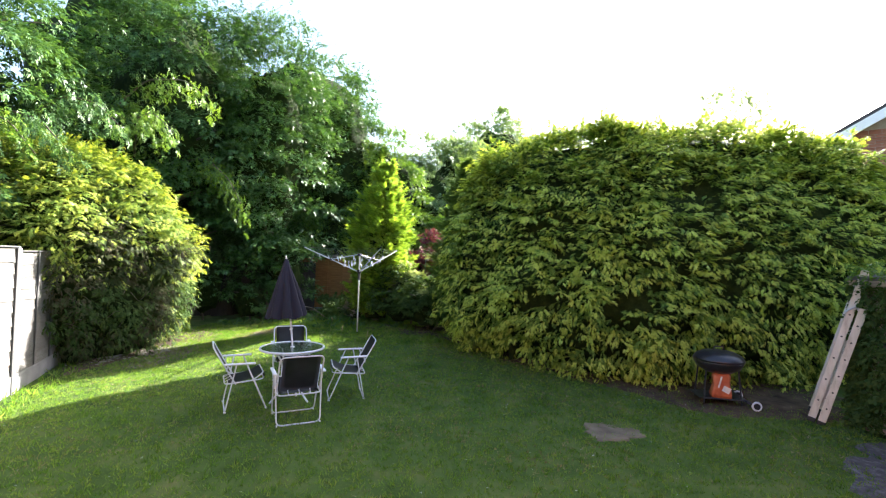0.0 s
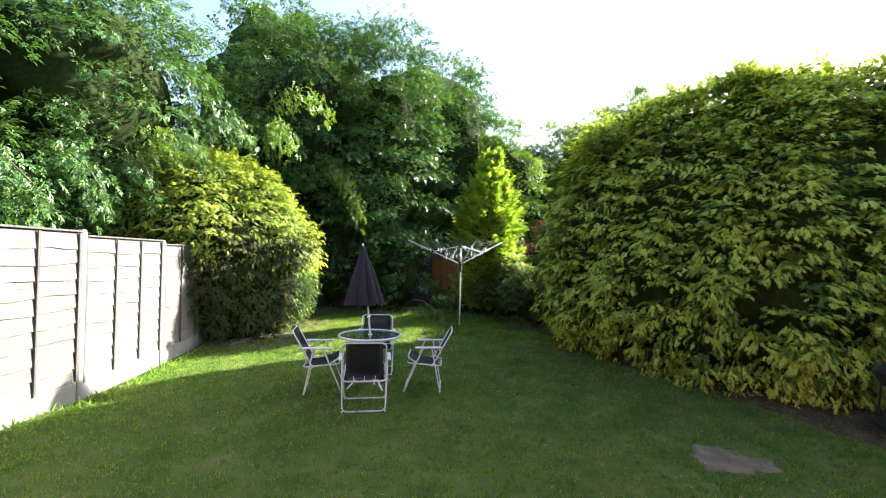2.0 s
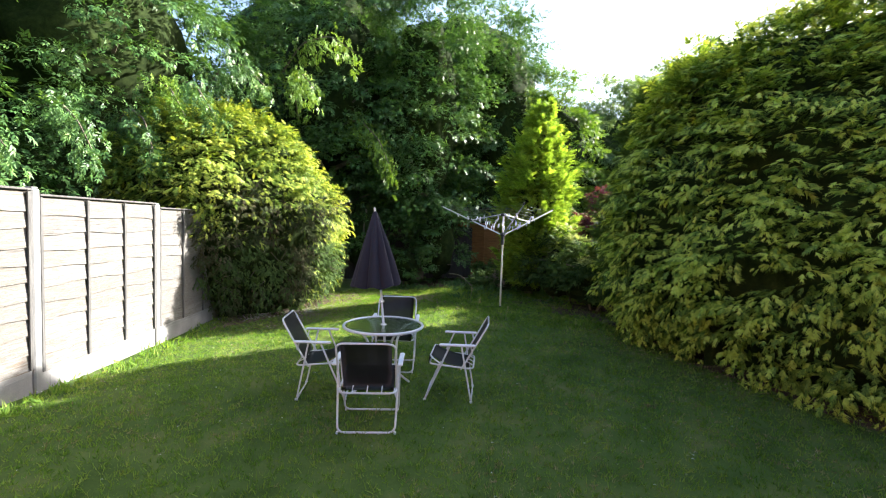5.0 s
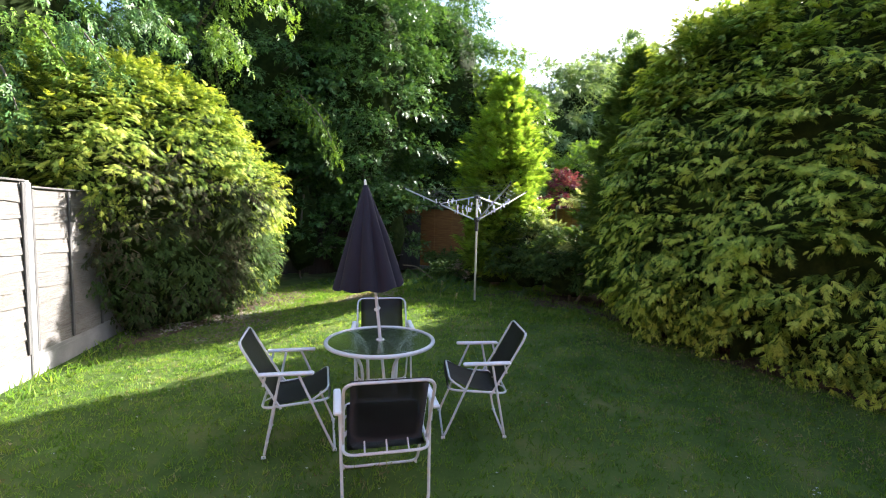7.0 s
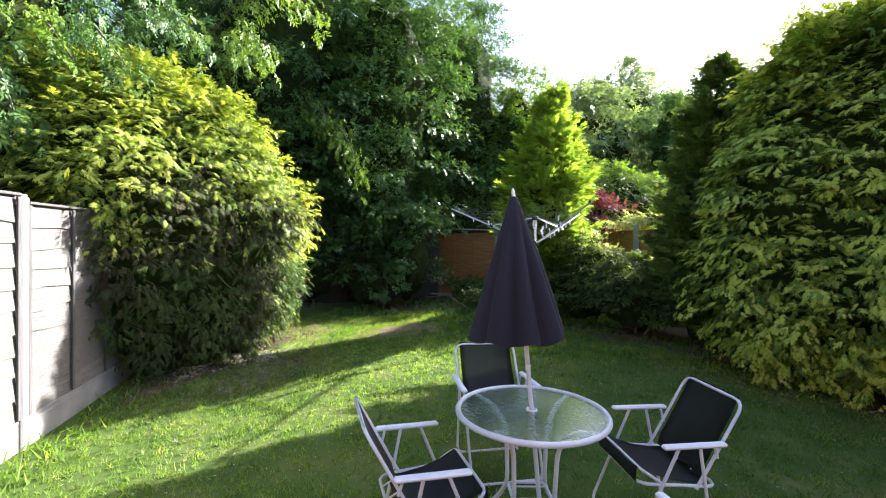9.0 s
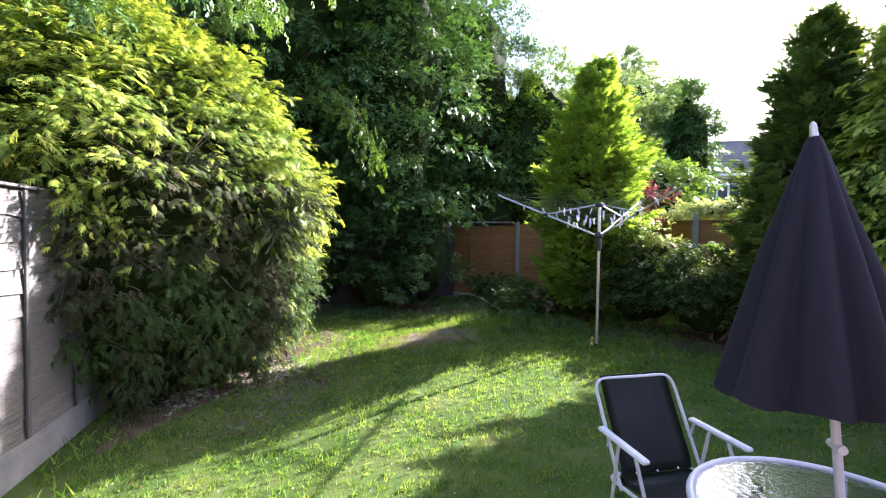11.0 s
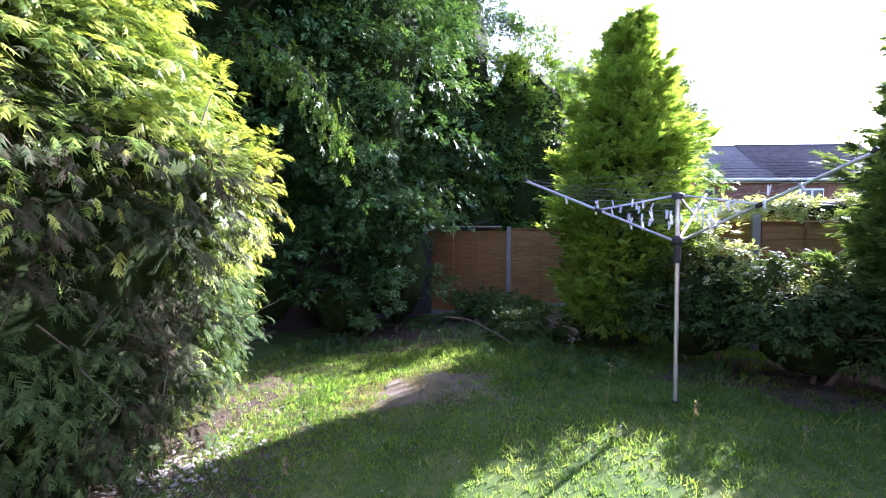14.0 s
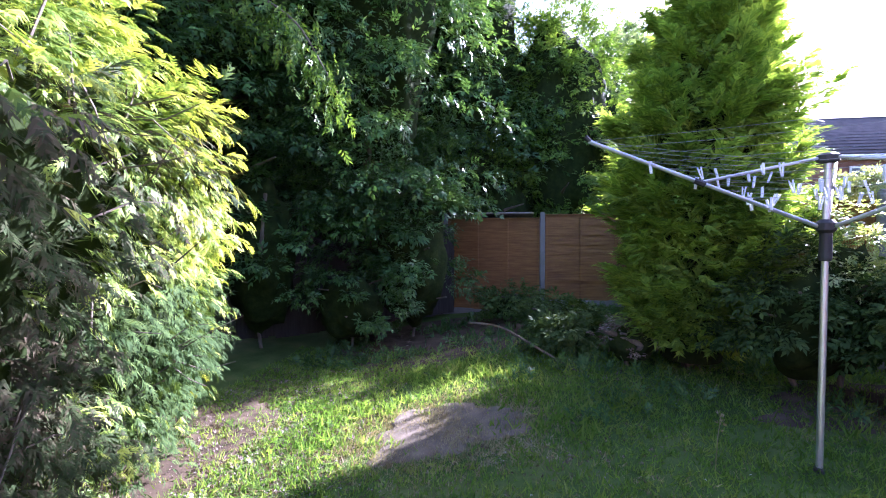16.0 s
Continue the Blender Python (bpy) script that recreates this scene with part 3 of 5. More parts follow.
def concrete_post(fence, at, z0, z1, turn=0, w=0.095):
    h = z1 - z0
    bm = boxed((0, 0, h / 2 - 0.1), (w, w, h + 0.2), bevel=0.012)
    box(bm, (0, 0, h + 0.008), (w * 0.8, w * 0.8, 0.02), bevel=0.008)
    ob = part("post", bm, CONCRETE, fence, "weathered pale concrete post")
    ob.matrix_basis = pose(*at, z0, 0, 0, turn)


def gravel_board(fence, a, b, z0, h):
    a, b = Vector((*a, 0)), Vector((*b, 0))
    d = b - a
    bm = boxed((d.length / 2, 0, h / 2), (d.length, 0.05, h), bevel=0.008)
    box(bm, (d.length / 2, 0, h / 2), (d.length - 0.2, 0.058, h - 0.1), bevel=0.004)
    ob = part("gravel_board", bm, CONCRETE, fence, "pale concrete gravel board")
    ob.matrix_basis = pose(a.x, a.y, z0, 0, 0, math.degrees(math.atan2(d.y, d.x)))


grey_fence = thing("fence", (0, 0, 0), "sun-bleached grey waney-lap fence between concrete posts", "fence")
brown_fence = thing("fence", (0, 0, 0), "reddish-brown stained panel fence between grey concrete posts", "fence")
LF = [(-3.18, 0.86), (-4.11, 2.72), (-5.04, 4.58), (-6.0, 6.41), (-6.93, 8.22)]
LTOP = [2.04, 2.0, 1.97, 1.9, 1.85]
lf_turn = math.degrees(math.atan2(1.86, -0.93))
for i, p in enumerate(LF):
    concrete_post(grey_fence, p, gz(*p) - 0.03, LTOP[i], lf_turn)
for i in range(4):
    a, b = Vector(LF[i]), Vector(LF[i + 1])
    u = (b - a).normalized() * 0.05
    base = min(gz(*a), gz(*b)) - 0.04
    top = (LTOP[i] + LTOP[i + 1]) / 2 - 0.045
    gravel_board(grey_fence, a + u, b - u, base, 0.3)
    lapped_panel(grey_fence, a + u, b - u, base + 0.305, top, WEATHERED, BATTEN, "sun-bleached grey waney-lap panel", 10, 4, -1)
# a dark bracket screwed to the fence
bk = thing("wall_bracket", (-4.16, 3.0, 1.86), "small black metal bracket fixed on the grey fence", "bracket", turn=lf_turn - 90)
part("arm", tubed([(0.06, 0, 0.04), (0.34, 0, 0.04)], 0.012, 6), BLACK, bk)
part("brace", tubed([(0.06, 0, -0.1), (0.24, 0, 0.03)], 0.009, 6), BLACK, bk)
part("plate", boxed((0.055, 0, -0.03), (0.012, 0.035, 0.2), bevel=0.003), BLACK, bk)

# the brown fence at the back
BF = [(-7.2, 17.0), (-5.25, 16.85), (-3.33, 16.5), (-1.3, 16.6)]
BZ = [0.0, 0.02, 0.05, 0.1]
for i, p in enumerate(BF):
    concrete_post(brown_fence, p, gz(*p) - 0.05, 1.92)
for i in range(3):
    a, b = Vector(BF[i]), Vector(BF[i + 1])
    u = (b - a).normalized() * 0.05
    gravel_board(brown_fence, a + u, b - u, gz(*a) - 0.05, 0.2)
    lapped_panel(brown_fence, a + u, b - u, gz(*a) + 0.155, 1.86 - (0.06 if i < 2 else 0), FENCE_BROWN, FENCE_BROWN, "reddish-brown stained wooden fence panel in shade", 9, 4, -1)
SF = [(-1.3, 16.6), (-0.75, 14.73), (-0.2, 12.87)]
for i, p in enumerate(SF[1:]):
    concrete_post(brown_fence, p, gz(*p) - 0.05, 1.95, 73)
for i in range(2):
    a, b = Vector(SF[i]), Vector(SF[i + 1])
    u = (b - a).normalized() * 0.05
    lapped_panel(brown_fence, a + u, b - u, gz(*a), 1.84, FENCE_BROWN, FENCE_BROWN, "orange-brown stained wooden fence panel behind shrubs", 9, 4, -1)
RF = [(-0.2, 12.87), (1.75, 13.2), (3.7, 13.5), (5.65, 13.8)]
for i in range(3):
    a, b = Vector(RF[i]), Vector(RF[i + 1])
    u = (b - a).normalized() * 0.05
    lapped_panel(brown_fence, a + u, b - u, gz(*a), 1.84, FENCE_BROWN, FENCE_BROWN, "brown fence panel with a clipped hedge above it", 9, 4, -1)
    concrete_post(brown_fence, b, gz(*b) - 0.05, 1.95, 10)

# upright boards behind the clipped hedge, near-black colour standing in for deep shade
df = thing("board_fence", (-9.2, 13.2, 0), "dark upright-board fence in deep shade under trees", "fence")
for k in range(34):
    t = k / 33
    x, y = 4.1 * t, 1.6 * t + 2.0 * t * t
    part("board", boxed((x, y, 0.8 + random.uniform(-0.03, 0.03)), (0.2, 0.02, 1.75), pose(0, 0, 0, 0, 0, 24 + 22 * t)), FENCE_SHADED, df)
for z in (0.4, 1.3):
    part("rail", tubed([(4.1 * t, 1.6 * t + 2.0 * t * t + 0.05, z) for t in np.linspace(0, 1, 8)], 0.035, 4), FENCE_SHADED, df)

# low store with a pale sheet roof behind the back fence
st = thing("garden_store", (-4.35, 17.35, 0), "low garden store with a pale sheet roof behind the fence", "store")
part("body", boxed((0, 0.35, 0.9), (1.5, 1.0, 1.8), bevel=0.01), FENCE_BROWN, st)
bm = boxed((0, 0.3, 1.9), (1.75, 1.35, 0.03), pose(0, 0, 0, -4, 0, 0), bevel=0.006)
part("roof_sheet", bm, STONE, st, "pale weathered roof sheet")

# ---- hedges and trees ----
def smooth_line(points, n):
    p = np.array(points, float)
    d = np.r_[0, np.cumsum(np.linalg.norm(np.diff(p, axis=0), axis=1))]
    s = np.linspace(0, d[-1], n)
    q = np.stack([np.interp(s, d, p[:, i]) for i in range(p.shape[1])], 1)
    for _ in range(max(2, n // 40)):
        q[1:-1] = (q[:-2] + 2 * q[1:-1] + q[2:]) / 4
    return q


class Swept:
    """A hedge: a line along its face and a profile of insets and heights."""

    def __init__(self, face, profile, rise=None, bulge=0.12, seed=0.0, skirt=0.0, hollow=0.0):
        self.f = smooth_line(face, 160)
        t = np.gradient(self.f, axis=0)
        t /= np.linalg.norm(t, axis=1, keepdims=True)
        self.inward = np.stack([-t[:, 1], t[:, 0]], 1)
        self.p = smooth_line(profile, 120)
        self.rise, self.bulge, self.seed, self.skirt, self.hollow = rise, bulge, seed, skirt, hollow

    def at(self, s, v, inset=0.0):
        i = np.clip(s * 159, 0, 158.999)
        k, f = i.astype(int), (i % 1)[:, None]
        base, n = self.f[k] * (1 - f) + self.f[k + 1] * f, self.inward[k] * (1 - f) + self.inward[k + 1] * f
        j = np.clip(v * 119, 0, 118.999)
        m, g = j.astype(int), (j % 1)[:, None]
        q = self.p[m] * (1 - g) + self.p[m + 1] * g
        lift = np.interp(s, *self.rise) if self.rise else np.ones(len(s))
        z = q[:, 1] * lift
        xyz = np.concatenate([base, z[:, None]], 1)
        w = self.bulge * (wander(xyz, 2.1, self.seed) + 0.6 * wander(xyz, 5.3, self.seed + 4))
        dz = np.gradient(self.p, axis=0)
        dz /= np.linalg.norm(dz, axis=1, keepdims=True)
        nz = dz[m]
        normal = np.concatenate([-n * nz[:, 1:2], nz[:, 0:1]], 1)
        ins = q[:, 0] * (1 - self.skirt * soft((s - 0.5) / 0.25) * (q[:, 1] < 1.6)) + self.hollow * soft((0.3 - s) / 0.1) * np.clip(1 - q[:, 1] / 1.5, 0, 1)
        out = np.concatenate([base + n * ins[:, None], z[:, None]], 1) + unit(normal) * (w - inset)[:, None]
        out[:, 2] += ground_z(out[:, 0], out[:, 1]) * 0.5
        return out, unit(normal)


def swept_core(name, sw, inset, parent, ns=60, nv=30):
    """The inside's shade as a near-black shell, closed down to the ground in front and behind."""
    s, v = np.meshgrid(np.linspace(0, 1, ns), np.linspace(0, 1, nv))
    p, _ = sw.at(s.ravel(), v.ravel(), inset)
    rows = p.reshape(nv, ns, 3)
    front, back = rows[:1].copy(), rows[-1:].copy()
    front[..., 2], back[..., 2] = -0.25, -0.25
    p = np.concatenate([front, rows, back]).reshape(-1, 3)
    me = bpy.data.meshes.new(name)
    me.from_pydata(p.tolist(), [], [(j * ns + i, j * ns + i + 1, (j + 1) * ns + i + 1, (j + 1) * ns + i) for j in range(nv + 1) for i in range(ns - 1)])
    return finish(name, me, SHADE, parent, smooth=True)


def clad(name, sw, branches, per, size, materials, parent, label, pick=None, out=0.8, up=0.05, reach=(0.3, 0.55), vlo=0.0, sink=0.28, templates=FRONDS, loose=0.3, tip=0.72):
    """Branch ends that reach out of the hedge, each a flat fan of overlapping sprays."""
    s, v = rng.random(branches), vlo + (1 - vlo) * rng.random(branches)
    p, nr = sw.at(s, v, np.full(branches, sink))
    ax = unit(nr * out + np.array((0, 0, up)) + rng.normal(0, loose, (branches, 3)))
    L = rng.uniform(*reach, branches)
    side = unit(np.cross(ax, np.array((0, 0, 1.0)) + rng.normal(0, 0.25, (branches, 3))))
    k = np.repeat(np.arange(branches), per)
    n = len(k)
    t = rng.random(n) ** 0.75
    w = rng.normal(0, 1, n)
    q = p[k] + ax[k] * (L[k] * t)[:, None] + side[k] * (w * 0.13 * (1.2 - 0.8 * t))[:, None] + rng.normal(0, 0.014, (n, 3))
    q[:, 2] -= 0.22 * t * t * L[k]
    al = ax[k] + side[k] * (w * 0.65)[:, None] + rng.normal(0, 0.24, (n, 3)) - np.array((0, 0, 0.35)) * t[:, None]
    fc = np.array((0, 0, 1.0)) + nr[k] * 0.5 + rng.normal(0, 0.28, (n, 3))
    fresh = (t > tip) & (rng.random(n) < 0.75)
    slots = pick(q, fresh) if pick else fresh.astype(int)
    ob = strew(name, templates, q, al, fc, rng.uniform(*size, n) * (1.1 - 0.3 * t), materials, parent, label, slots)
    return tagged(ob, kind="stuff")


# the tall cypress hedge
hedge = thing("cypress_hedge", (0, 0, 0), "tall dense green-gold cypress hedge in the sun's shade", "hedge")
right = Swept([(1.9, 11.0), (0.9, 10.5), (0.12, 10.05), (0.02, 9.4), (0.42, 8.8), (1.0, 8.3), (1.6, 7.8), (2.4, 7.25), (3.3, 7.0), (4.2, 7.25), (5.2, 7.4), (6.4, 7.45), (7.7, 7.7), (8.4, 8.3), (8.6, 9.2)],
              [(0.6, 0.05), (0.3, 0.26), (0.06, 0.75), (0.0, 1.4), (0.08, 2.2), (0.26, 3.0), (0.55, 3.6), (0.95, 3.98), (1.5, 4.1), (2.0, 3.8)],
              ([0, 0.15, 0.3, 0.45, 0.7, 0.85, 1], [0.9, 0.97, 1.04, 1.09, 1.08, 1.04, 0.97]), 0.18, 1.0)
swept_core("core", right, 0.34, hedge)
clad("sprays", right, 2700, 20, (0.07, 0.145), [HEDGE, HEDGE_TIP], hedge, "layered green-gold cypress sprays", tip=0.55, up=0.0, reach=(0.24, 0.5), sink=0.24, loose=0.26)
clad("sprays", right, 620, 20, (0.08, 0.16), [HEDGE, HEDGE_TIP], hedge, "layered green-gold cypress sprays", tip=0.6, up=0.25, reach=(0.26, 0.5), vlo=0.58, sink=0.3)
clad("sprays", right, 110, 24, (0.09, 0.17), [HEDGE, HEDGE_TIP], hedge, "long uneven leading shoots", out=0.3, up=0.9, reach=(0.4, 0.8), vlo=0.66)

# the clipped golden hedge at the fence's end
gold = thing("golden_hedge", (0, 0, 0), "clipped cypress hedge, golden above, browned and shade-darkened below", "hedge")
left = Swept([(-8.8, 12.1), (-7.6, 12.0), (-6.75, 11.7), (-6.3, 11.2), (-5.87, 10.5), (-5.52, 9.9), (-5.36, 9.3), (-5.4, 8.8), (-5.6, 8.2), (-5.92, 7.6), (-6.4, 7.1), (-7.1, 6.75), (-8.4, 6.6)][::-1],
             [(0.6, 0.12), (0.42, 0.5), (0.25, 1.0), (0.08, 1.6), (0.0, 2.2), (0.16, 2.8), (0.5, 3.35), (1.0, 3.8), (1.7, 4.1), (2.3, 4.1)],
             ([0, 0.35, 0.5, 0.65, 0.8, 1], [1.0, 1.0, 0.97, 0.86, 0.74, 0.72]), 0.14, 5.0, 0.75, 0.5)
swept_core("core", left, 0.38, gold)
# solid near-black filler, painted as the shade inside the hedge
inner = bmesh.new()
bmesh.ops.create_icosphere(inner, subdivisions=4, radius=1, matrix=pose(-7.3, 9.4, 1.5) @ Matrix.Diagonal((1.25, 2.1, 2.2, 1)))
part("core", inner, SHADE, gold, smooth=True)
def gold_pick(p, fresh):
    # low browned and dark-green sprays also carry the lower face's shade as colour
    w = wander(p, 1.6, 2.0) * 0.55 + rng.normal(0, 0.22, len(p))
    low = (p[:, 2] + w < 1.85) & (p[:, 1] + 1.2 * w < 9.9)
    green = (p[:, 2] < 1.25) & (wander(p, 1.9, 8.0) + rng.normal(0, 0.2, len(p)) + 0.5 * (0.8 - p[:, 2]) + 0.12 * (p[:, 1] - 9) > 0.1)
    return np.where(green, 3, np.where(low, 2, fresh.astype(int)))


clad("sprays", left, 1700, 18, (0.07, 0.15), [GOLD, GOLD_TIP, BROWNED_SHADED, DARK_CONIFER], gold, "golden sprays above, browned and shade-darkened twiggy sprays below", gold_pick, up=-0.12, reach=(0.26, 0.48), templates=FINE_FRONDS)
clad("sprays", left, 600, 18, (0.09, 0.19), [GOLD, GOLD_TIP, BROWNED_SHADED, DARK_CONIFER], gold, "broad drooping golden fans on the upper hedge", gold_pick, up=-0.1, reach=(0.34, 0.6), vlo=0.36, loose=0.4)
# dead twigs showing in the browned face
bm = bmesh.new()
for i in range(130):
    q, nr = left.at(np.array([random.uniform(0.15, 0.65)]), np.array([random.uniform(0.1, 0.45)]), np.array([0.12]))
    q, nr = Vector(q[0]), Vector(nr[0])
    d = (nr * 0.5 + Vector((random.gauss(0, 0.6), random.gauss(0, 0.6), random.gauss(0.2, 0.5)))).normalized() * random.uniform(0.15, 0.45)
    tube(bm, [q, q + d * 0.5 + Vector((0, 0, random.gauss(0, 0.03))), q + d], [0.006, 0.004, 0.002], 4)
tagged(part("twig_tangle", bm, BARK, gold, "bare brown twigs"), kind="stuff")
# stems under the hedge
for i in range(7):
    x, y = -7.0 + random.uniform(-0.3, 0.1), 7.9 + i * 0.55
    part("stem", tubed([(x, y, gz(x, y) - 0.05), (x - 0.1, y + random.gauss(0, 0.1), 0.6), (x - 0.2, y + random.gauss(0, 0.2), 1.4)], [0.07, 0.055, 0.04], 7), BARK, gold)


def conifer(at, height, radius, material, label, plumes=170, per=34, size=(0.13, 0.27), seed=0, lean=(0.0, 0.0), taper=0.62):
    """A cone of upswept plumes, each a bough set with sprays, round a straight trunk."""
    g = np.random.default_rng(300 + seed)
    root = thing("conifer", (at[0], at[1], gz(*at)), label, "conifer tree")
    top = (lean[0] * 0.9, lean[1] * 0.9, height * 0.9)
    part("trunk", tubed([(0, 0, -0.1), (top[0] * 0.5, top[1] * 0.5, height * 0.5), top], [0.1, 0.06, 0.012], 8), BARK, root)

    def reach(t):
        return radius * np.minimum(1, 0.6 + 1.5 * t) * np.clip((1 - t) / taper, 0.03, 1) ** 0.8

    t = 0.08 + 0.9 * (1 - g.random(plumes) ** 0.7)
    a = np.arange(plumes) * 2.39996 + g.normal(0, 0.25, plumes)
    L = reach(t) * g.uniform(0.72, 1.12, plumes) + 0.1
    k = np.repeat(np.arange(plumes), per)
    u = g.random(len(k)) ** 0.6
    o = np.stack([np.cos(a), np.sin(a), 0 * a], 1)
    side = np.stack([-np.sin(a), np.cos(a), 0 * a], 1)
    w = g.normal(0, 1, len(k))
    r = L[k] * (0.2 + 0.8 * u)
    p = o[k] * r[:, None] + side[k] * (w * 0.15 * (L[k] + 0.1) * (1.15 - u))[:, None] + g.normal(0, 0.025, (len(k), 3))
    p[:, 2] += t[k] * height * 0.94 - 0.1 * L[k] + 0.5 * L[k] * u * u
    p[:, :2] += np.array(lean) * (p[:, 2:3] / height)
    p[:, 2] = np.maximum(p[:, 2], 0.1)
    al = o[k] * (0.95 - 0.35 * u)[:, None] + side[k] * (w * 0.35)[:, None] + np.stack([0 * u, 0 * u, 0.15 + 0.65 * u], 1) + g.normal(0, 0.2, (len(k), 3))
    fc = np.array((0, 0, 1.0)) - o[k] * 0.3 + g.normal(0, 0.35, (len(k), 3))
    strew("crown", FRONDS, p, al, fc, g.uniform(*size, len(k)) * (0.65 + 0.45 * (1 - t[k])), material, root)
    n = plumes * 26
    t2, a2 = 0.03 + 0.93 * (1 - g.random(n) ** 0.75), g.uniform(0, 2 * math.pi, n)
    o2 = np.stack([np.cos(a2), np.sin(a2), 0 * a2], 1)
    q = o2 * (reach(t2) * g.uniform(0.5, 0.84, n))[:, None]
    q[:, 2] = 0.12 + t2 * height * 0.92
    q[:, :2] += np.array(lean) * (q[:, 2:3] / height)
    strew("inner_sprays", FRONDS, q, o2 * 0.8 + (0, 0, 0.6) + g.normal(0, 0.3, (n, 3)), o2 * 0.6 + (0, 0, 0.7) + g.normal(0, 0.35, (n, 3)), g.uniform(*size, n) * 0.9, material, root)
    # near-black core stands in for shade between the plumes
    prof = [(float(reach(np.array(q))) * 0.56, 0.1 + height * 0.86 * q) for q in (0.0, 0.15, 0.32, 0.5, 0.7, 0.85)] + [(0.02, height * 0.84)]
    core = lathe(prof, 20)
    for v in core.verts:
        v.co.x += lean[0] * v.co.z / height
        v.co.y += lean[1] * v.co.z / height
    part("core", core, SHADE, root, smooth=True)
    return root


conifer((-2.0, 12.75), 4.85, 0.84, CONIFER, "bright yellow-green conical conifer at the back fence", 210, 40, seed=1, lean=(0.2, 0.0), taper=0.5)
conifer((0.55, 10.98), 4.5, 0.9, CONIFER_MID, "dark green conifer beside the cypress hedge", 150, 34, seed=4)
conifer((1.45, 10.7), 4.7, 1.0, CONIFER_MID, "dark green conifer fused with the cypress hedge", 120, 34, seed=5)


def limbs(root, height, reach, seed, base=0.2, n=9):
    r = random.Random(seed)
    trunk = [(0, 0, -0.1), (r.gauss(0, 0.1), r.gauss(0, 0.1), height * 0.3), (r.gauss(0, 0.25), r.gauss(0, 0.25), height * 0.6), (r.gauss(0, 0.3), r.gauss(0, 0.3), height * 0.9)]
    part("trunk", tubed(rounded(trunk, 1, 4), list(np.linspace(base, 0.03, len(rounded(trunk, 1, 4)))), 9), BARK, root)
    for i in range(n):
        a, z = i * 2.4 + r.uniform(-0.4, 0.4), height * (0.2 + 0.6 * i / n)
        L = reach * r.uniform(0.6, 0.95)
        q = [(0, 0, z), (math.cos(a) * L * 0.5, math.sin(a) * L * 0.5, z + L * 0.3), (math.cos(a) * L, math.sin(a) * L, z + L * 0.4)]
        part("limb", tubed(rounded(q, 0.6, 4), list(np.linspace(base * 0.4, 0.012, len(rounded(q, 0.6, 4)))), 6), BARK, root)


def tree(at, radii, mid, material, label, clumps, per, size=(0.13, 0.24), clump=0.55, templates=TWIGS, seed=0, droop=0.25, low=-1.0, name="tree", base=0.2, category="tree", core=0.0, flat=0.42):
    """Trunk, limbs and a crown of leafy twigs gathered into uneven clumps."""
    g = np.random.default_rng(100 + seed)
    root = thing(name, (at[0], at[1], gz(*at)), label, category)
    limbs(root, mid + radii[2] * 0.6, max(radii[:2]) * 0.9, seed, base)
    d = unit(g.normal(size=(clumps, 3)))
    d = d[d[:, 2] > low]
    rr = g.uniform(0.55, 1.0, len(d)) ** 0.5 * (1 + 0.22 * wander(d * 2, 1.3, seed))
    c = d * rr[:, None] * np.array(radii) + (0, 0, mid)
    k = len(c)
    # flat drooping clumps; those on the side away from the garden are thinner
    away = unit(c * (1, 1, 0))[:, :2] @ np.array(unit(np.array([[at[0] + 2.5, at[1] - 6.0, 0]]))[0, :2])
    few = np.where((away > 0.35) & (category == "tree"), per // 3, per)
    own = np.repeat(np.arange(k), few)
    e = unit(g.normal(size=(len(own), 3)))
    er = g.random(len(own)) ** 0.5
    cs = (g.uniform(0.6, 1.35, k) * clump)[own]
    p = c[own] + e * (er * cs)[:, None] * (1.15, 1.15, flat)
    outward = unit(c * (1, 1, 0.15))[own]
    p[:, 2] -= (0.4 if category == "tree" else 0.1) * ((p - c[own]) * outward).sum(1)
    keep = p[:, 2] > 0.05
    p, e, outward = p[keep], e[keep], outward[keep]
    out = unit(p - np.array((0, 0, mid * 0.8)))
    al = e * 0.45 + outward * 0.6 + (0, 0, -droop) + g.normal(0, 0.35, p.shape)
    fc = np.array((0, 0, 1.0)) + out * 0.4 + g.normal(0, 0.4, p.shape)
    strew("crown", templates, p, al, fc, g.uniform(*size, len(p)), material, root)
    # near-black core gives the crown its inner shade by colour
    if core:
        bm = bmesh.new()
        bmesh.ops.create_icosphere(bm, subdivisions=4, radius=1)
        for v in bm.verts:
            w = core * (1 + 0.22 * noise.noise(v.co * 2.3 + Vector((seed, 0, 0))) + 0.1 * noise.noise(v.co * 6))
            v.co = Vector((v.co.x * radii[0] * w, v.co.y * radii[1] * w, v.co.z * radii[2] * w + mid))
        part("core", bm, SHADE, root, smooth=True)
    return root


# the big trees behind the clipped hedge and the back fence
tree((-6.4, 15.3), (2.1, 1.9, 5.2), 5.6, LEAF, "large dark-leaved tree hanging low over the back corner", 330, 56, (0.11, 0.2), seed=1, core=0.54)
tree((-5.0, 18.8), (2.0, 1.7, 4.4), 6.2, LEAF, "broad-leaved tree beyond the brown fence", 230, 44, (0.13, 0.23), seed=2, core=0.58, low=-0.85)
tree((-9.2, 14.2), (3.0, 2.6, 4.6), 6.2, LEAF, "large dark-leaved tree behind the clipped hedge", 300, 48, (0.14, 0.24), 0.6, seed=3, core=0.54)
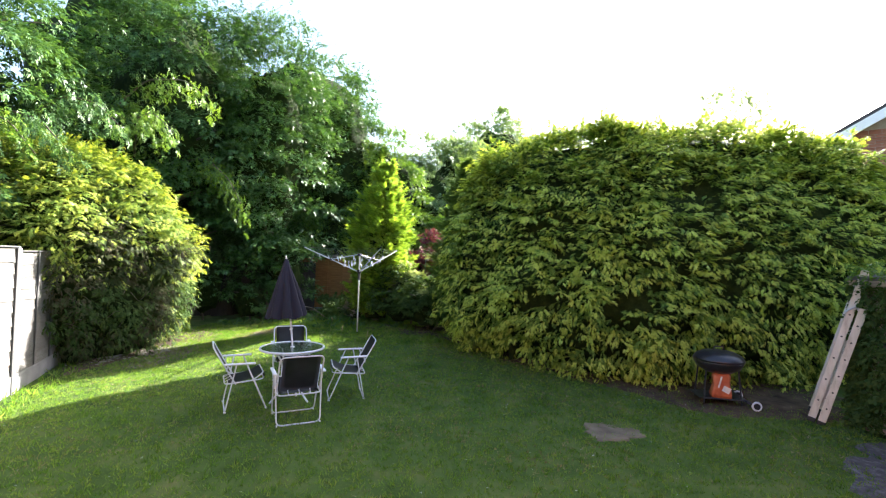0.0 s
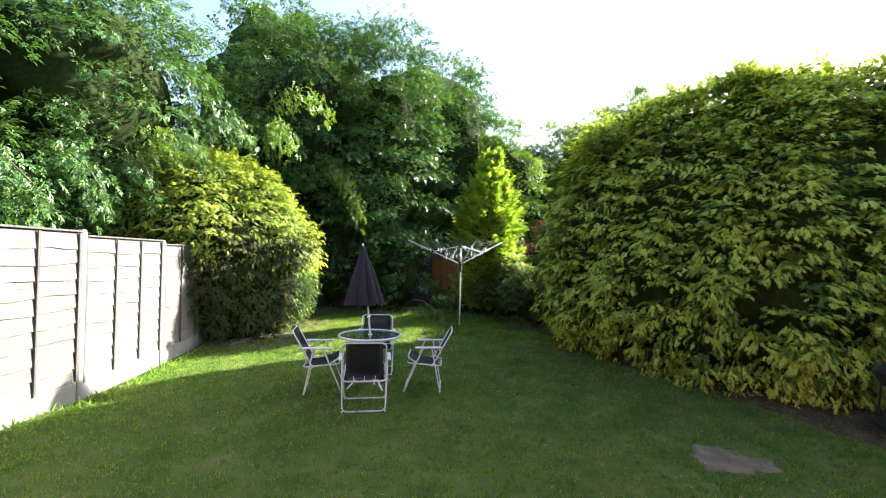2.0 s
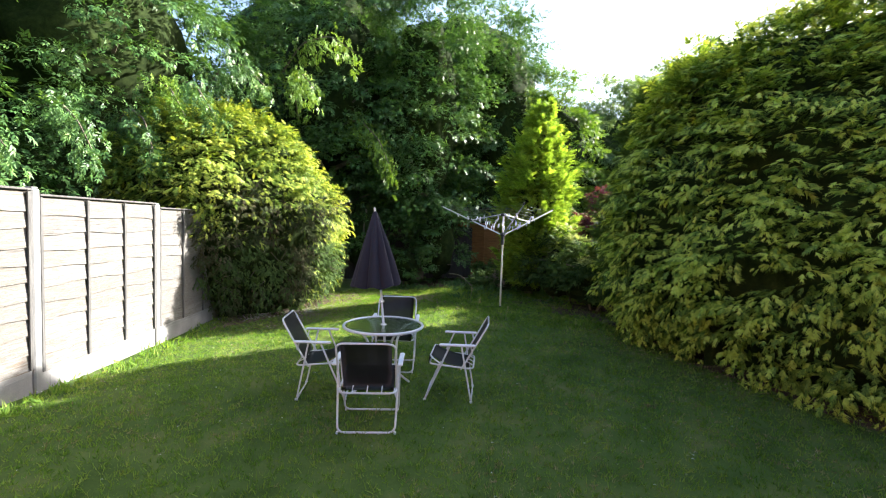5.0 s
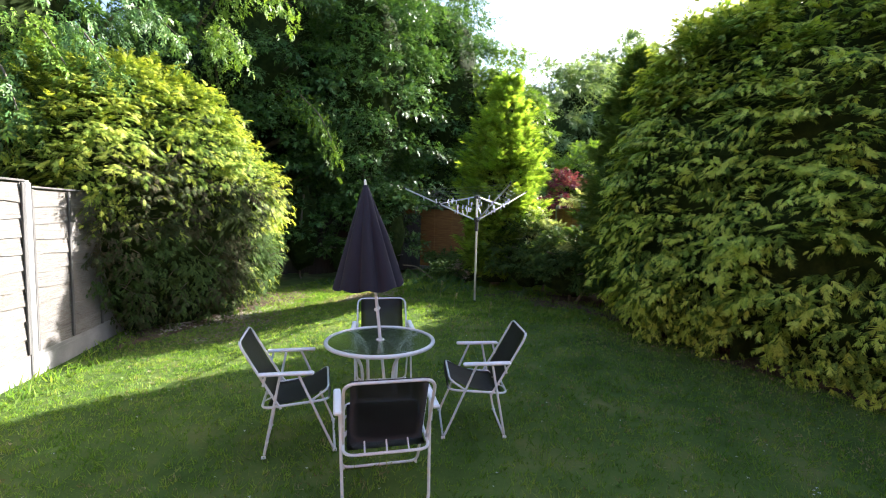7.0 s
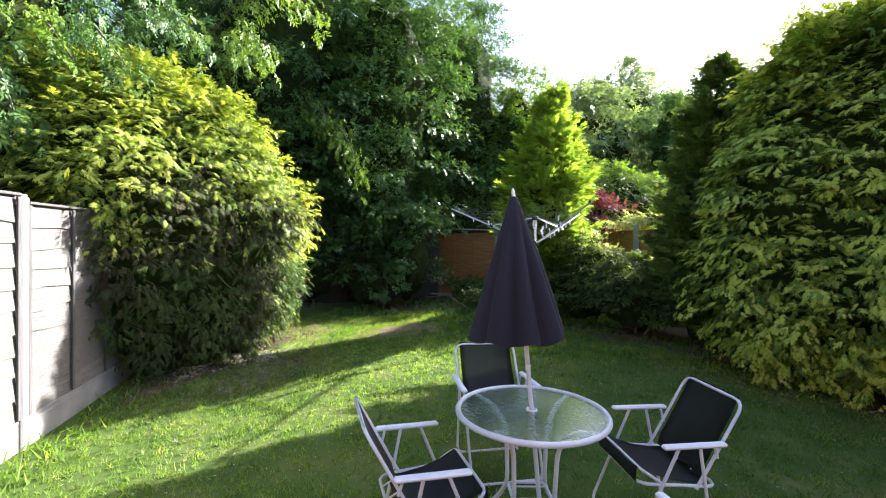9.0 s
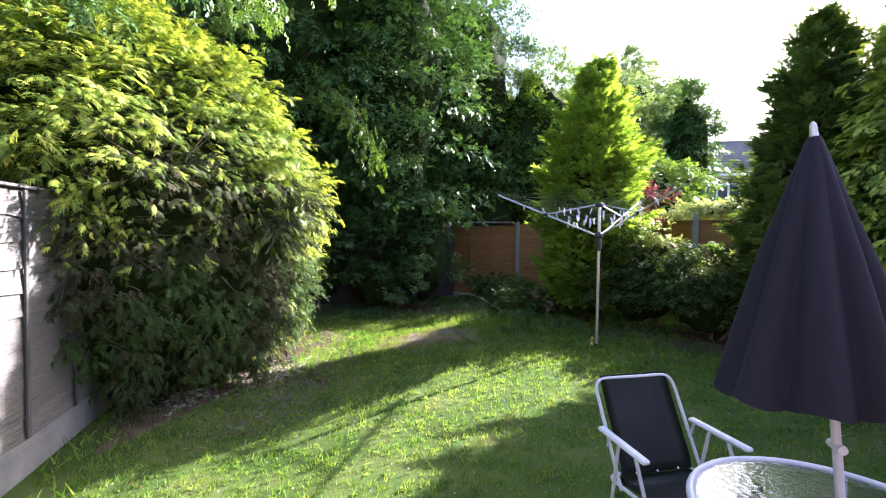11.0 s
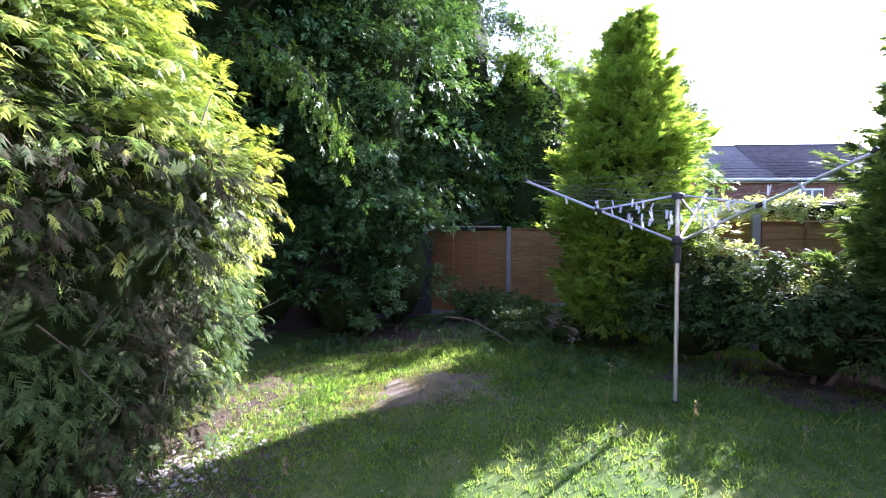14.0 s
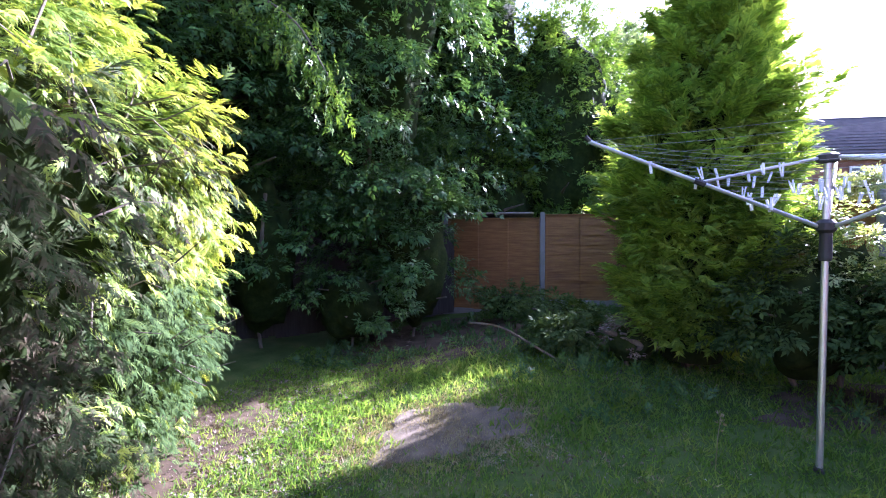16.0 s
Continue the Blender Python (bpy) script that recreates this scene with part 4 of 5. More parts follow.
tree((-11.0, 8.2), (3.0, 3.4, 4.2), 5.6, LEAF, "large leafy tree beyond the grey fence", 310, 48, (0.13, 0.23), 0.6, seed=4, core=0.54)
tree((-9.6, 2.6), (3.0, 3.0, 4.2), 5.2, LEAF, "leafy tree beyond the grey fence", 240, 44, (0.13, 0.23), 0.6, seed=5, core=0.54)
tree((-7.9, 3.4), (1.5, 1.9, 1.5), 2.0, LEAF, "leafy undergrowth beyond the grey fence", 90, 44, (0.12, 0.2), 0.45, seed=15, core=0.64)
tree((-15.5, 9.5), (3.6, 4.2, 5.4), 5.4, LEAF, "tall dark tree behind the neighbouring trees", 130, 30, (0.26, 0.42), 0.9, seed=18, core=0.82)
tree((-14.5, 2.0), (3.4, 4.0, 5.0), 5.0, LEAF, "tall dark tree behind the neighbouring trees", 130, 30, (0.26, 0.42), 0.9, seed=19, core=0.82)
tree((-8.6, 6.4), (1.0, 1.6, 1.6), 2.0, LEAF, "leafy undergrowth beyond the grey fence", 70, 44, (0.12, 0.2), 0.45, seed=20, core=0.64)
tree((-13.0, 17.5), (4.5, 3.5, 6.5), 7.5, LEAF, "tall dark tree beyond the garden", 150, 30, (0.26, 0.42), 0.9, seed=6, core=0.8)
tree((-8.0, 22.0), (4.5, 3.5, 6.0), 6.5, LEAF, "tall dark tree beyond the garden", 150, 30, (0.26, 0.42), 0.9, seed=7, core=0.8)
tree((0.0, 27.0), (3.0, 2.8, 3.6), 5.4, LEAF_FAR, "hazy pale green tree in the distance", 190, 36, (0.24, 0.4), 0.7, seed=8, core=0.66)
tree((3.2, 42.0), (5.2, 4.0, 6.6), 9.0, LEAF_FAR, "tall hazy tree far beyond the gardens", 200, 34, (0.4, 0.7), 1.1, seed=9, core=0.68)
tree((3.05, 24.6), (1.1, 1.1, 2.9), 5.0, LEAF, "round dark tree beyond the back fence", 130, 40, (0.16, 0.28), 0.5, seed=10, core=0.68)
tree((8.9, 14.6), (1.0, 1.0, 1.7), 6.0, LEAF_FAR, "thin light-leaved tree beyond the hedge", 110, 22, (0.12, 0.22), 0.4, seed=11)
tree((-2.9, 18.9), (1.7, 1.2, 3.3), 3.9, LEAF_LIGHT, "bright leafy tree just beyond the brown fence", 190, 44, (0.11, 0.2), 0.42, seed=12, core=0.7)
# added, mostly hidden: sized to cast the shade edge on the back lawn
tree((0.2, 18.8), (1.5, 1.3, 1.4), 2.4, LEAF_LIGHT, "mostly hidden leafy tree added behind the conifer to shade the lawn", 110, 40, (0.13, 0.23), 0.42, seed=14, core=0.72)
tree((-8.6, 17.6), (2.4, 1.0, 3.0), 3.0, LEAF, "dense dark undergrowth beyond the board fence", 110, 40, (0.16, 0.28), 0.5, seed=16, core=0.85)
tree((-4.7, 18.2), (1.5, 0.7, 1.7), 2.2, LEAF_LIGHT, "bright leafy bush behind the brown fence", 80, 44, (0.11, 0.2), 0.36, seed=17, core=0.8)
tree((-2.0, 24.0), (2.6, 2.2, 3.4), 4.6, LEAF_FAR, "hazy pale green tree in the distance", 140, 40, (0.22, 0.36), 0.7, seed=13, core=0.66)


def bough(points, label, n, material, hang=0.6, size=(0.14, 0.24)):
    """A long drooping branch with hanging leaves."""
    p = smooth_line(points, 24)
    root = thing("branch", tuple(p[0]), label, "branch")
    q = p - p[0]
    part("wood", tubed([tuple(v) for v in q], list(np.linspace(0.035, 0.006, 24)), 6), BARK, root)
    k = rng.integers(3, 24, n)
    o = rng.normal(0, 0.16, (n, 3)) * (1.2 - k / 40)[:, None]
    o[:, 2] -= np.abs(rng.normal(0, 0.2, n))
    t = np.gradient(q, axis=0)[k]
    al = unit(t) * 0.6 + rng.normal(0, 0.35, (n, 3)) + (0, 0, -hang)
    strew("leaves", LONG_TWIGS, q[k] + o, al, np.array((0, 0, 1.0)) + rng.normal(0, 0.4, (n, 3)), rng.uniform(*size, n), material, root)
    return root


for i, pts in enumerate([
    [(-8.6, 13.4, 4.6), (-7.2, 13.0, 4.7), (-6.3, 12.7, 4.0), (-5.75, 12.5, 3.1)],
    [(-9.0, 12.5, 4.6), (-8.0, 11.2, 5.3), (-7.0, 10.4, 5.2), (-6.2, 10.0, 4.6)],
    [(-9.5, 9.5, 4.4), (-8.3, 9.4, 5.2), (-7.4, 9.2, 5.0), (-6.6, 9.0, 4.4)],
    [(-9.5, 8.5, 4.0), (-8.4, 8.0, 4.4), (-7.6, 7.7, 4.1), (-6.9, 7.5, 3.5)],
    [(-9.5, 12.0, 5.6), (-8.0, 11.5, 6.4), (-6.8, 11.2, 6.3), (-5.9, 11.0, 5.7)],
    [(-9.5, 6.5, 3.6), (-8.4, 6.3, 3.6), (-7.6, 6.2, 3.2), (-7.0, 6.1, 2.7)],
    [(-9.2, 7.6, 3.4), (-8.2, 7.3, 3.7), (-7.4, 7.1, 3.4), (-6.8, 6.9, 2.7)],
    [(-9.2, 8.6, 4.2), (-8.2, 8.3, 4.5), (-7.3, 8.0, 4.2), (-6.5, 7.8, 3.5)],
    [(-9.0, 4.6, 3.2), (-7.8, 4.7, 3.4), (-7.0, 4.8, 3.0), (-6.4, 4.9, 2.5)],
]):
    bough(pts, "drooping branch of fresh green leaves over the hedge", 300, LEAF if i in (2, 5, 6, 7, 8) else LEAF_LIGHT, size=(0.12, 0.21))

# shrubs of the border
def shrub(at, radii, material, label, clumps=40, per=40, size=(0.07, 0.14), clump=0.2, name="shrub", low=-0.3, seed=0, templates=TWIGS):
    return tree(at, radii, radii[2] * 0.75, material, label, clumps, per, size, clump, templates, seed, 0.0, low, name, 0.025, "shrub", 0.6)


shrub((-0.65, 15.6), (0.75, 0.7, 1.55), LEAF_RED, "dark red-leaved shrub behind the brown fence", 46, 46, (0.09, 0.18), 0.3, seed=21)
shrub((-0.95, 12.25), (0.5, 0.42, 0.95), LEAF_PALE, "pale variegated shrub with cream-edged leaves", 34, 40, (0.06, 0.12), 0.2, seed=22, low=0.1)
shrub((-0.35, 11.45), (0.3, 0.28, 0.68), LEAF_PALE, "pale yellow-green shrub in the border", 26, 40, (0.06, 0.12), 0.18, seed=23, low=0.4)
shrub((-0.4, 11.5), (0.85, 0.6, 0.7), DARK_CONIFER, "dense dark green border shrub", 60, 44, (0.07, 0.15), 0.22, seed=24)
shrub((-1.25, 12.2), (0.7, 0.5, 0.8), DARK_CONIFER, "dense dark green border shrub", 50, 44, (0.07, 0.15), 0.22, seed=25)
shrub((0.55, 10.9), (0.7, 0.6, 0.6), DARK_CONIFER, "dense dark green border shrub", 40, 44, (0.07, 0.15), 0.22, seed=26)
shrub((-3.2, 13.3), (0.34, 0.26, 0.2), DARK_CONIFER, "low leafy plants at the foot of the fence", 36, 36, (0.07, 0.15), 0.2, seed=27)
shrub((-3.2, 14.3), (0.45, 0.36, 0.26), DARK_CONIFER, "low leafy plants at the foot of the fence", 36, 36, (0.07, 0.15), 0.2, seed=28)
shrub((-2.6, 12.7), (0.36, 0.26, 0.3), LITTER, "faded brownish flowering plant in the border", 14, 16, (0.04, 0.08), 0.12, seed=29)
shrub((-3.9, 15.4), (0.6, 0.4, 0.32), DARK_CONIFER, "low leafy plants at the foot of the fence", 36, 36, (0.07, 0.15), 0.2, seed=30)
shrub((-6.3, 14.2), (0.8, 0.6, 0.8), LEAF, "low leafy plants under the tree", 30, 36, (0.08, 0.16), 0.2, seed=31)
shrub((-5.5, 14.9), (0.9, 0.8, 1.7), LEAF, "tall leafy undergrowth below the dark tree", 70, 44, (0.1, 0.2), 0.32, seed=32)
shrub((-7.6, 13.9), (0.9, 0.7, 1.9), LEAF, "leafy undergrowth in deep shade", 40, 40, (0.1, 0.2), 0.3, seed=34)
for i, (a, b) in enumerate(zip(RF, RF[1:])):
    c = ((a[0] + b[0]) / 2, (a[1] + b[1]) / 2 + 0.35)
    t = tree(c, (1.15, 0.4, 0.17), 1.9, LEAF_PALE if i == 0 else LEAF_LIGHT, "clipped hedge with cream tips standing above the fence", 70, 34, (0.07, 0.13), 0.16, seed=40 + i, low=-0.8, name="clipped_hedge", base=0.03, category="hedge", core=0.75)

# seed heads standing in the long grass
for x, y, h in ((-2.62, 10.57, 0.34), (-2.2, 9.9, 0.26), (-1.6, 9.7, 0.22), (-4.9, 9.1, 0.3)):
    sh = thing("seed_head", (x, y, gz(x, y)), "dry grass stalk with a pale seed head", "grass stalk")
    part("stalk", tubed([(0, 0, 0), (0.01, 0, h * 0.6), (0.03, 0.01, h)], [0.003, 0.0025, 0.002], 5), STRAW, sh)
    nn = 16
    tagged(strew("seeds", [template([blade(0, 0.3, 1, 0.4), blade(0, -0.4, 0.9, 0.4)])], np.stack([rng.normal(0.03, 0.008, nn), rng.normal(0.01, 0.008, nn), h - 0.09 + 0.1 * rng.random(nn)], 1), rng.normal(0, 0.4, (nn, 3)) + (0, 0, 1), rng.normal(size=(nn, 3)), 0.025, STRAW, sh), kind="stuff")
# a fallen dead stick
fs = thing("fallen_branch", (-3.7, 12.9, gz(-3.7, 12.9) + 0.03), "thin bare fallen branch across the border edge", "branch")
part("wood", tubed(rounded([(-0.7, 0.55, 0.28), (-0.3, 0.35, 0.3), (0.2, -0.1, 0.12), (0.55, -0.45, 0.0)], 0.3, 5), 0.014, 6), BARK, fs)

# ---- garden furniture ----
def folding_chair(at, turn, label):
    """Faces +y: white tubes, black mesh sling, plastic arms."""
    root = thing("folding_chair", (*at, gz(*at)), label, "chair", "folding chairs round the table", turn=turn)
    w, r = 0.235, 0.0088
    # back and seat hoops
    part("back_frame", tubed(rounded([(-w, -0.08, 0.335), (-w, -0.13, 0.42), (-w, -0.335, 0.79), (w, -0.335, 0.79), (w, -0.13, 0.42), (w, -0.08, 0.335)], 0.07, 5), r), WHITE_TUBE, root)
    part("seat_frame", tubed(rounded([(-w, 0.235, 0.375), (-w, -0.2, 0.345), (w, -0.2, 0.345), (w, 0.235, 0.375)], 0.07, 5, True), r, 8, True), WHITE_TUBE, root)
    part("seat_front_bar", tubed(rounded([(-w, 0.1, 0.365), (-w + 0.005, 0.228, 0.45), (w - 0.005, 0.228, 0.45), (w, 0.1, 0.365)], 0.05, 4), r * 0.9), WHITE_TUBE, root)
    # legs: two hoops that stand on the ground
    part("front_leg", tubed(rounded([(-w - 0.02, 0.03, 0.575), (-w - 0.01, 0.27, 0.012), (w + 0.01, 0.27, 0.012), (w + 0.02, 0.03, 0.575)], 0.06, 5), r), WHITE_TUBE, root)
    part("rear_leg", tubed(rounded([(-w - 0.02, -0.08, 0.575), (-w, -0.19, 0.012), (w, -0.19, 0.012), (w + 0.02, -0.08, 0.575)], 0.06, 5), r), WHITE_TUBE, root)

    def sling(rows, name, lab, inset):
        bm = bmesh.new()
        grid = []
        for i, (y, z) in enumerate(rows):
            line = []
            for k in range(9):
                u = k / 4 - 1
                line.append(bm.verts.new((u * (w - inset), y, z - 0.012 * (1 - u * u) * (0 < i < len(rows) - 1))))
            grid.append(line)
        for a, b in zip(grid, grid[1:]):
            for k in range(8):
                bm.faces.new((a[k], a[k + 1], b[k + 1], b[k]))
        bmesh.ops.solidify(bm, geom=bm.faces[:], thickness=0.003)
        return part(name, bm, SLING, root, lab, True)

    sling([(-0.338, 0.805), (-0.325, 0.785), (-0.29, 0.71), (-0.238, 0.61), (-0.187, 0.515), (-0.14, 0.43), (-0.13, 0.375)], "backrest", "black mesh sling backrest", 0.034)
    sling([(-0.16, 0.355), (-0.08, 0.355), (0.04, 0.375), (0.14, 0.41), (0.215, 0.45), (0.236, 0.455), (0.243, 0.43), (0.243, 0.375)], "seat", "black mesh sling seat", 0.02)
    for s in (-1, 1):
        bm = boxed((s * (w + 0.03), -0.04, 0.585), (0.042, 0.35, 0.022), bevel=0.008)
        for v in bm.verts:
            if v.co.y > 0.1:
                v.co.z -= 0.006
                v.co.x += s * 0.006
        part("armrest", bm, PLASTIC, root, "white plastic armrest")
        part("strut", tubed([(s * (w + 0.01), -0.17, 0.575), (s * (w + 0.005), -0.19, 0.5)], 0.008, 6), WHITE_TUBE, root)
    for x in (-0.12, 0.0, 0.12):
        part("tie", tubed([(x, -0.2, 0.347), (x, -0.125, 0.385)], 0.005, 5), PLASTIC, root)
    for x in (-w, w):
        for y in (0.27, -0.19):
            part("foot_cap", tubed([(x, y - 0.014, 0.012), (x, y + 0.014, 0.012)], 0.0108, 7), PLASTIC, root)
    return root


def facing(v):
    return math.degrees(math.atan2(-v[0], v[1]))


folding_chair((-1.49, 5.42), facing((-0.47, 0.88)), "white-framed folding chair with a black mesh seat, back to the house")
folding_chair((-1.15, 6.46), facing((-0.94, -0.33)), "white-framed folding chair with a black mesh seat beside the table")
folding_chair((-2.34, 5.8), facing((0.86, 0.51)), "white-framed folding chair with a black mesh seat near the fence side")
folding_chair((-2.12, 6.86), facing((0.43, -0.9)), "white-framed folding chair with a black mesh seat behind the table")

TX, TY = -1.85, 6.18
tz = gz(TX, TY)
table = thing("glass_table", (TX, TY, tz), "round rippled-glass garden table with a white frame", "table", turn=15)
R = 0.405
part("rim", tubed([(R * math.cos(a), R * math.sin(a), 0.672) for a in np.linspace(0, 2 * math.pi, 49)[:-1]], 0.0155, 10, True), WHITE_TUBE, table, "white tubular rim", True)
bm = lathe([(0.022, 0.672), (R - 0.008, 0.672), (R - 0.004, 0.675), (R - 0.008, 0.678), (0.022, 0.678)], 64)
bm.faces.ensure_lookup_table()
bmesh.ops.delete(bm, geom=[f for f in bm.faces if len(f.verts) > 4], context="FACES_ONLY")
gl = part("glass_top", bm, GLASS, table, "rippled clear glass top")
gl.visible_shadow = False
part("parasol_ring", tubed([(0.026 * math.cos(a), 0.026 * math.sin(a), 0.681) for a in np.linspace(0, 2 * math.pi, 17)[:-1]], 0.007, 6, True), PLASTIC, table, "white plastic parasol ring")
for k in range(4):
    a = math.pi / 4 + k * math.pi / 2
    c, s = math.cos(a), math.sin(a)
    prof = [(0.39, 0.66), (0.25, 0.63), (0.165, 0.52), (0.15, 0.22), (0.22, 0.1), (0.33, 0.012)]
    part("leg", tubed(rounded([(q * c, q * s, z) for q, z in prof], 0.12, 4), 0.0125, 8), WHITE_TUBE, table)
for z, q in ((0.22, 0.15),):
    part("lower_brace", tubed(rounded([(q * 1.0 * math.cos(a), q * math.sin(a), z) for a in (math.pi / 4, 3 * math.pi / 4, 5 * math.pi / 4, 7 * math.pi / 4)], 0.05, 4, True), 0.009, 7, True), WHITE_TUBE, table)
for q in (-0.06, 0.06):
    part("brace_bar", tubed([(-0.105, q, 0.22), (0.105, q, 0.22)], 0.005, 6), WHITE_TUBE, table)

# folded parasol through the table, leaning a little
par = new("parasol")
par.matrix_world = pose(TX, TY, tz, 0, 0, 0) @ Matrix.Translation((0, 0, 0.68)) @ pose(0, 0, 0, 1.0, -6.0, 0) @ Matrix.Translation((0, 0, -0.68))
tagged(par, "folded navy cloth parasol standing through the glass table", "parasol")
part("pole", tubed([(0, 0, 0.02), (0, 0, 1.84)], 0.0125, 10), WHITE_TUBE, par)
part("finial", lathe([(0.003, 1.905), (0.009, 1.895), (0.011, 1.87), (0.018, 1.83)][::-1], 10), ALU, par, "small metal finial")
knob = part("tilt_knob", tubed([(0.0, -0.03, 0.92), (0.0, 0.03, 0.92)], 0.014, 8), PLASTIC, par)
bm = bmesh.new()
rings = []
for i in range(25):
    t = i / 24
    z = 1.86 - 0.77 * t
    base = 0.018 + 0.235 * t ** 0.92
    ring = []
    for k in range(96):
        a = 2 * math.pi * k / 96
        fold = (abs(math.sin(4 * a + 0.35 * math.sin(a + 1))) ** 0.8 - 0.5) * 0.3 + 0.05 * math.sin(3 * a + 2 * t)
        rr = base * (1 + fold * min(1, t * 2.2))
        ring.append(bm.verts.new((rr * math.cos(a) * 0.93 - 0.055 * t, rr * math.sin(a) * 0.86, z - 0.012 * t * (math.cos(8 * a) - 1.2 * math.sin(a * 2)))))
    rings.append(ring)
for a, b in zip(rings, rings[1:]):
    for k in range(96):
        bm.faces.new((a[k], a[(k + 1) % 96], b[(k + 1) % 96], b[k]))
part("canopy", bm, CANOPY, par, "folded dark navy cloth canopy", True)
for k in range(8):
    a = 2 * math.pi * (k + 0.5) / 8
    part("rib", tubed([(0.01 * math.cos(a), 0.01 * math.sin(a), 1.82), (0.17 * math.cos(a), 0.155 * math.sin(a), 1.12)], 0.004, 5), PLASTIC, par)

# ---- rotary clothes dryer ----
DX, DY = -2.02, 10.67
dry = thing("rotary_dryer", (DX, DY, gz(DX, DY)), "aluminium rotary clothes dryer hung with pale pegs", "clothes dryer")
part("pole", tubed([(0, 0, -0.05), (0, 0, 1.84)], 0.0185, 12), ALU, dry)
part("ground_sleeve", lathe([(0.03, -0.02), (0.03, 0.02), (0.024, 0.03)], 12), RUBBER, dry)
part("collar", lathe([(0.028, 1.24), (0.032, 1.26), (0.03, 1.40), (0.05, 1.42), (0.05, 1.46), (0.03, 1.48)], 14), RUBBER, dry, "black plastic locking collar")
part("top_hub", lathe([(0.03, 1.8), (0.055, 1.81), (0.055, 1.845), (0.03, 1.86)], 14), RUBBER, dry, "black plastic top hub")
ARMS = [math.radians(d) for d in (181, 57, -58)]
ends = []
for a in ARMS:
    c, s = math.cos(a), math.sin(a)
    e = Vector((1.32 * c, 1.32 * s, 1.97))
    ends.append(e)
    arm = part("arm", tubed([(0.04 * c, 0.04 * s, 1.44), e], 0.0125, 7), ALU, dry)
    part("end_cap", tubed([e * 0.992 + Vector((0, 0, 0.014)), e * 1.015], 0.0145, 7), RUBBER, arm)
    m = Vector((0.04 * c, 0.04 * s, 1.44)).lerp(e, 0.5)
    part("strut", tubed([(0.05 * c, 0.05 * s, 1.83), m], 0.009, 6), ALU, dry)
    part("knuckle", tubed([m - Vector((c, s, 0.4)) * 0.03, m + Vector((c, s, 0.4)) * 0.03], 0.018, 7), RUBBER, arm)
pegs_at = []
for k in range(9):
    f = 0.3 + 0.085 * k
    pts = [Vector((0.04 * math.cos(a), 0.04 * math.sin(a), 1.44)).lerp(e, f) + Vector((0, 0, 0.012)) for a, e in zip(ARMS, ends)]
    for i in range(3):
        a, b = pts[i], pts[(i + 1) % 3]
        mid = a.lerp(b, 0.5) - Vector((0, 0, 0.03 * f))
        line = [a, a.lerp(mid, 0.5) - Vector((0, 0, 0.006)), mid, b.lerp(mid, 0.5) - Vector((0, 0, 0.006)), b]
        part("line", tubed(line, 0.0012, 4), CORD, dry)
        if k < 6:
            pegs_at += [(line, random.random()) for _ in range(3 if i != 1 else 2)]
def peg():
    bm = bmesh.new()
    for s in (-1, 1):
        box(bm, (0.006 * s, 0, -0.025), (0.007, 0.012, 0.075), pose(0, 0, 0, 0, 5 * s, 0), bevel=0.0015)
    tube(bm, [(-0.011, 0, -0.005), (0.011, 0, -0.005)], 0.004, 6)
    me = bpy.data.meshes.new("peg")
    bm.to_mesh(me)
    bm.free()
    me.materials.append(PLASTIC)
    return me
peg_mesh = peg()
for line, t in pegs_at:
    j = min(3, int(t * 4))
    q = line[j].lerp(line[j + 1], t * 4 - j)
    ob = new("peg", peg_mesh)
    ob.matrix_world = Matrix.Translation(Vector((DX, DY, gz(DX, DY))) + q) @ pose(0, 0, -0.012, random.gauss(0, 9), random.gauss(0, 14), random.uniform(0, 360))
    tagged(ob, "pale plastic clothes peg clipped on the dryer line", "clothes peg", "pegs on the dryer")

# ---- by the shed ----
shed = thing("shed", (5.3, 2.9, 0), "weathered lap-board shed half grown over with ivy", "shed")
H = 1.72
for i in range(17):
    z = 0.06 + i * 0.1
    part("board", boxed((0.0, 1.5, z + 0.04), (0.022, 3.05, 0.112), pose(0, 0, 0, 0, 7, 0)), SHED_BOARD, shed)
    part("board", boxed((0.95, 3.02, z + 0.04), (1.9, 0.022, 0.112), pose(0, 0, 0, 7, 0, 0)), SHED_BOARD, shed)
part("corner_post", boxed((0.02, 3.0, 0.9), (0.06, 0.06, 1.8), bevel=0.005), SHED_BOARD, shed)
part("inner_wall", boxed((0.98, 1.5, 0.9), (1.86, 2.94, 1.76)), SHED_BOARD, shed)
part("roof", boxed((0.95, 1.5, 1.92), (2.15, 3.3, 0.05), pose(0, 0, 0, 0, -5, 0), bevel=0.01), FELT, shed, "grey felt roof")
part("fascia", boxed((-0.1, 1.5, 1.79), (0.03, 3.3, 0.1), bevel=0.004), SHED_BOARD, shed)
ivy = thing("ivy", (5.32, 5.6, 0), "dark ivy climbing over the corner of the shed", "ivy")
n = 1500
u, v = rng.random(n) ** 1.5, rng.random(n)
iv = np.stack([-0.03 - 0.1 * rng.random(n), 0.42 - 1.0 * u * (0.35 + 0.65 * v), 0.1 + 1.75 * v], 1)
strew("leaves", TWIGS, iv, rng.normal(0, 0.5, (n, 3)) + (-0.3, 0, -0.5), rng.normal(0, 0.4, (n, 3)) + (-1, -0.3, 0.4), rng.uniform(0.06, 0.13, n), DARK_CONIFER, ivy)
n = 500
iv = np.stack([rng.uniform(-0.25, 0.5, n), rng.uniform(-1.4, 0.5, n), 1.83 + 0.16 * rng.random(n)], 1)
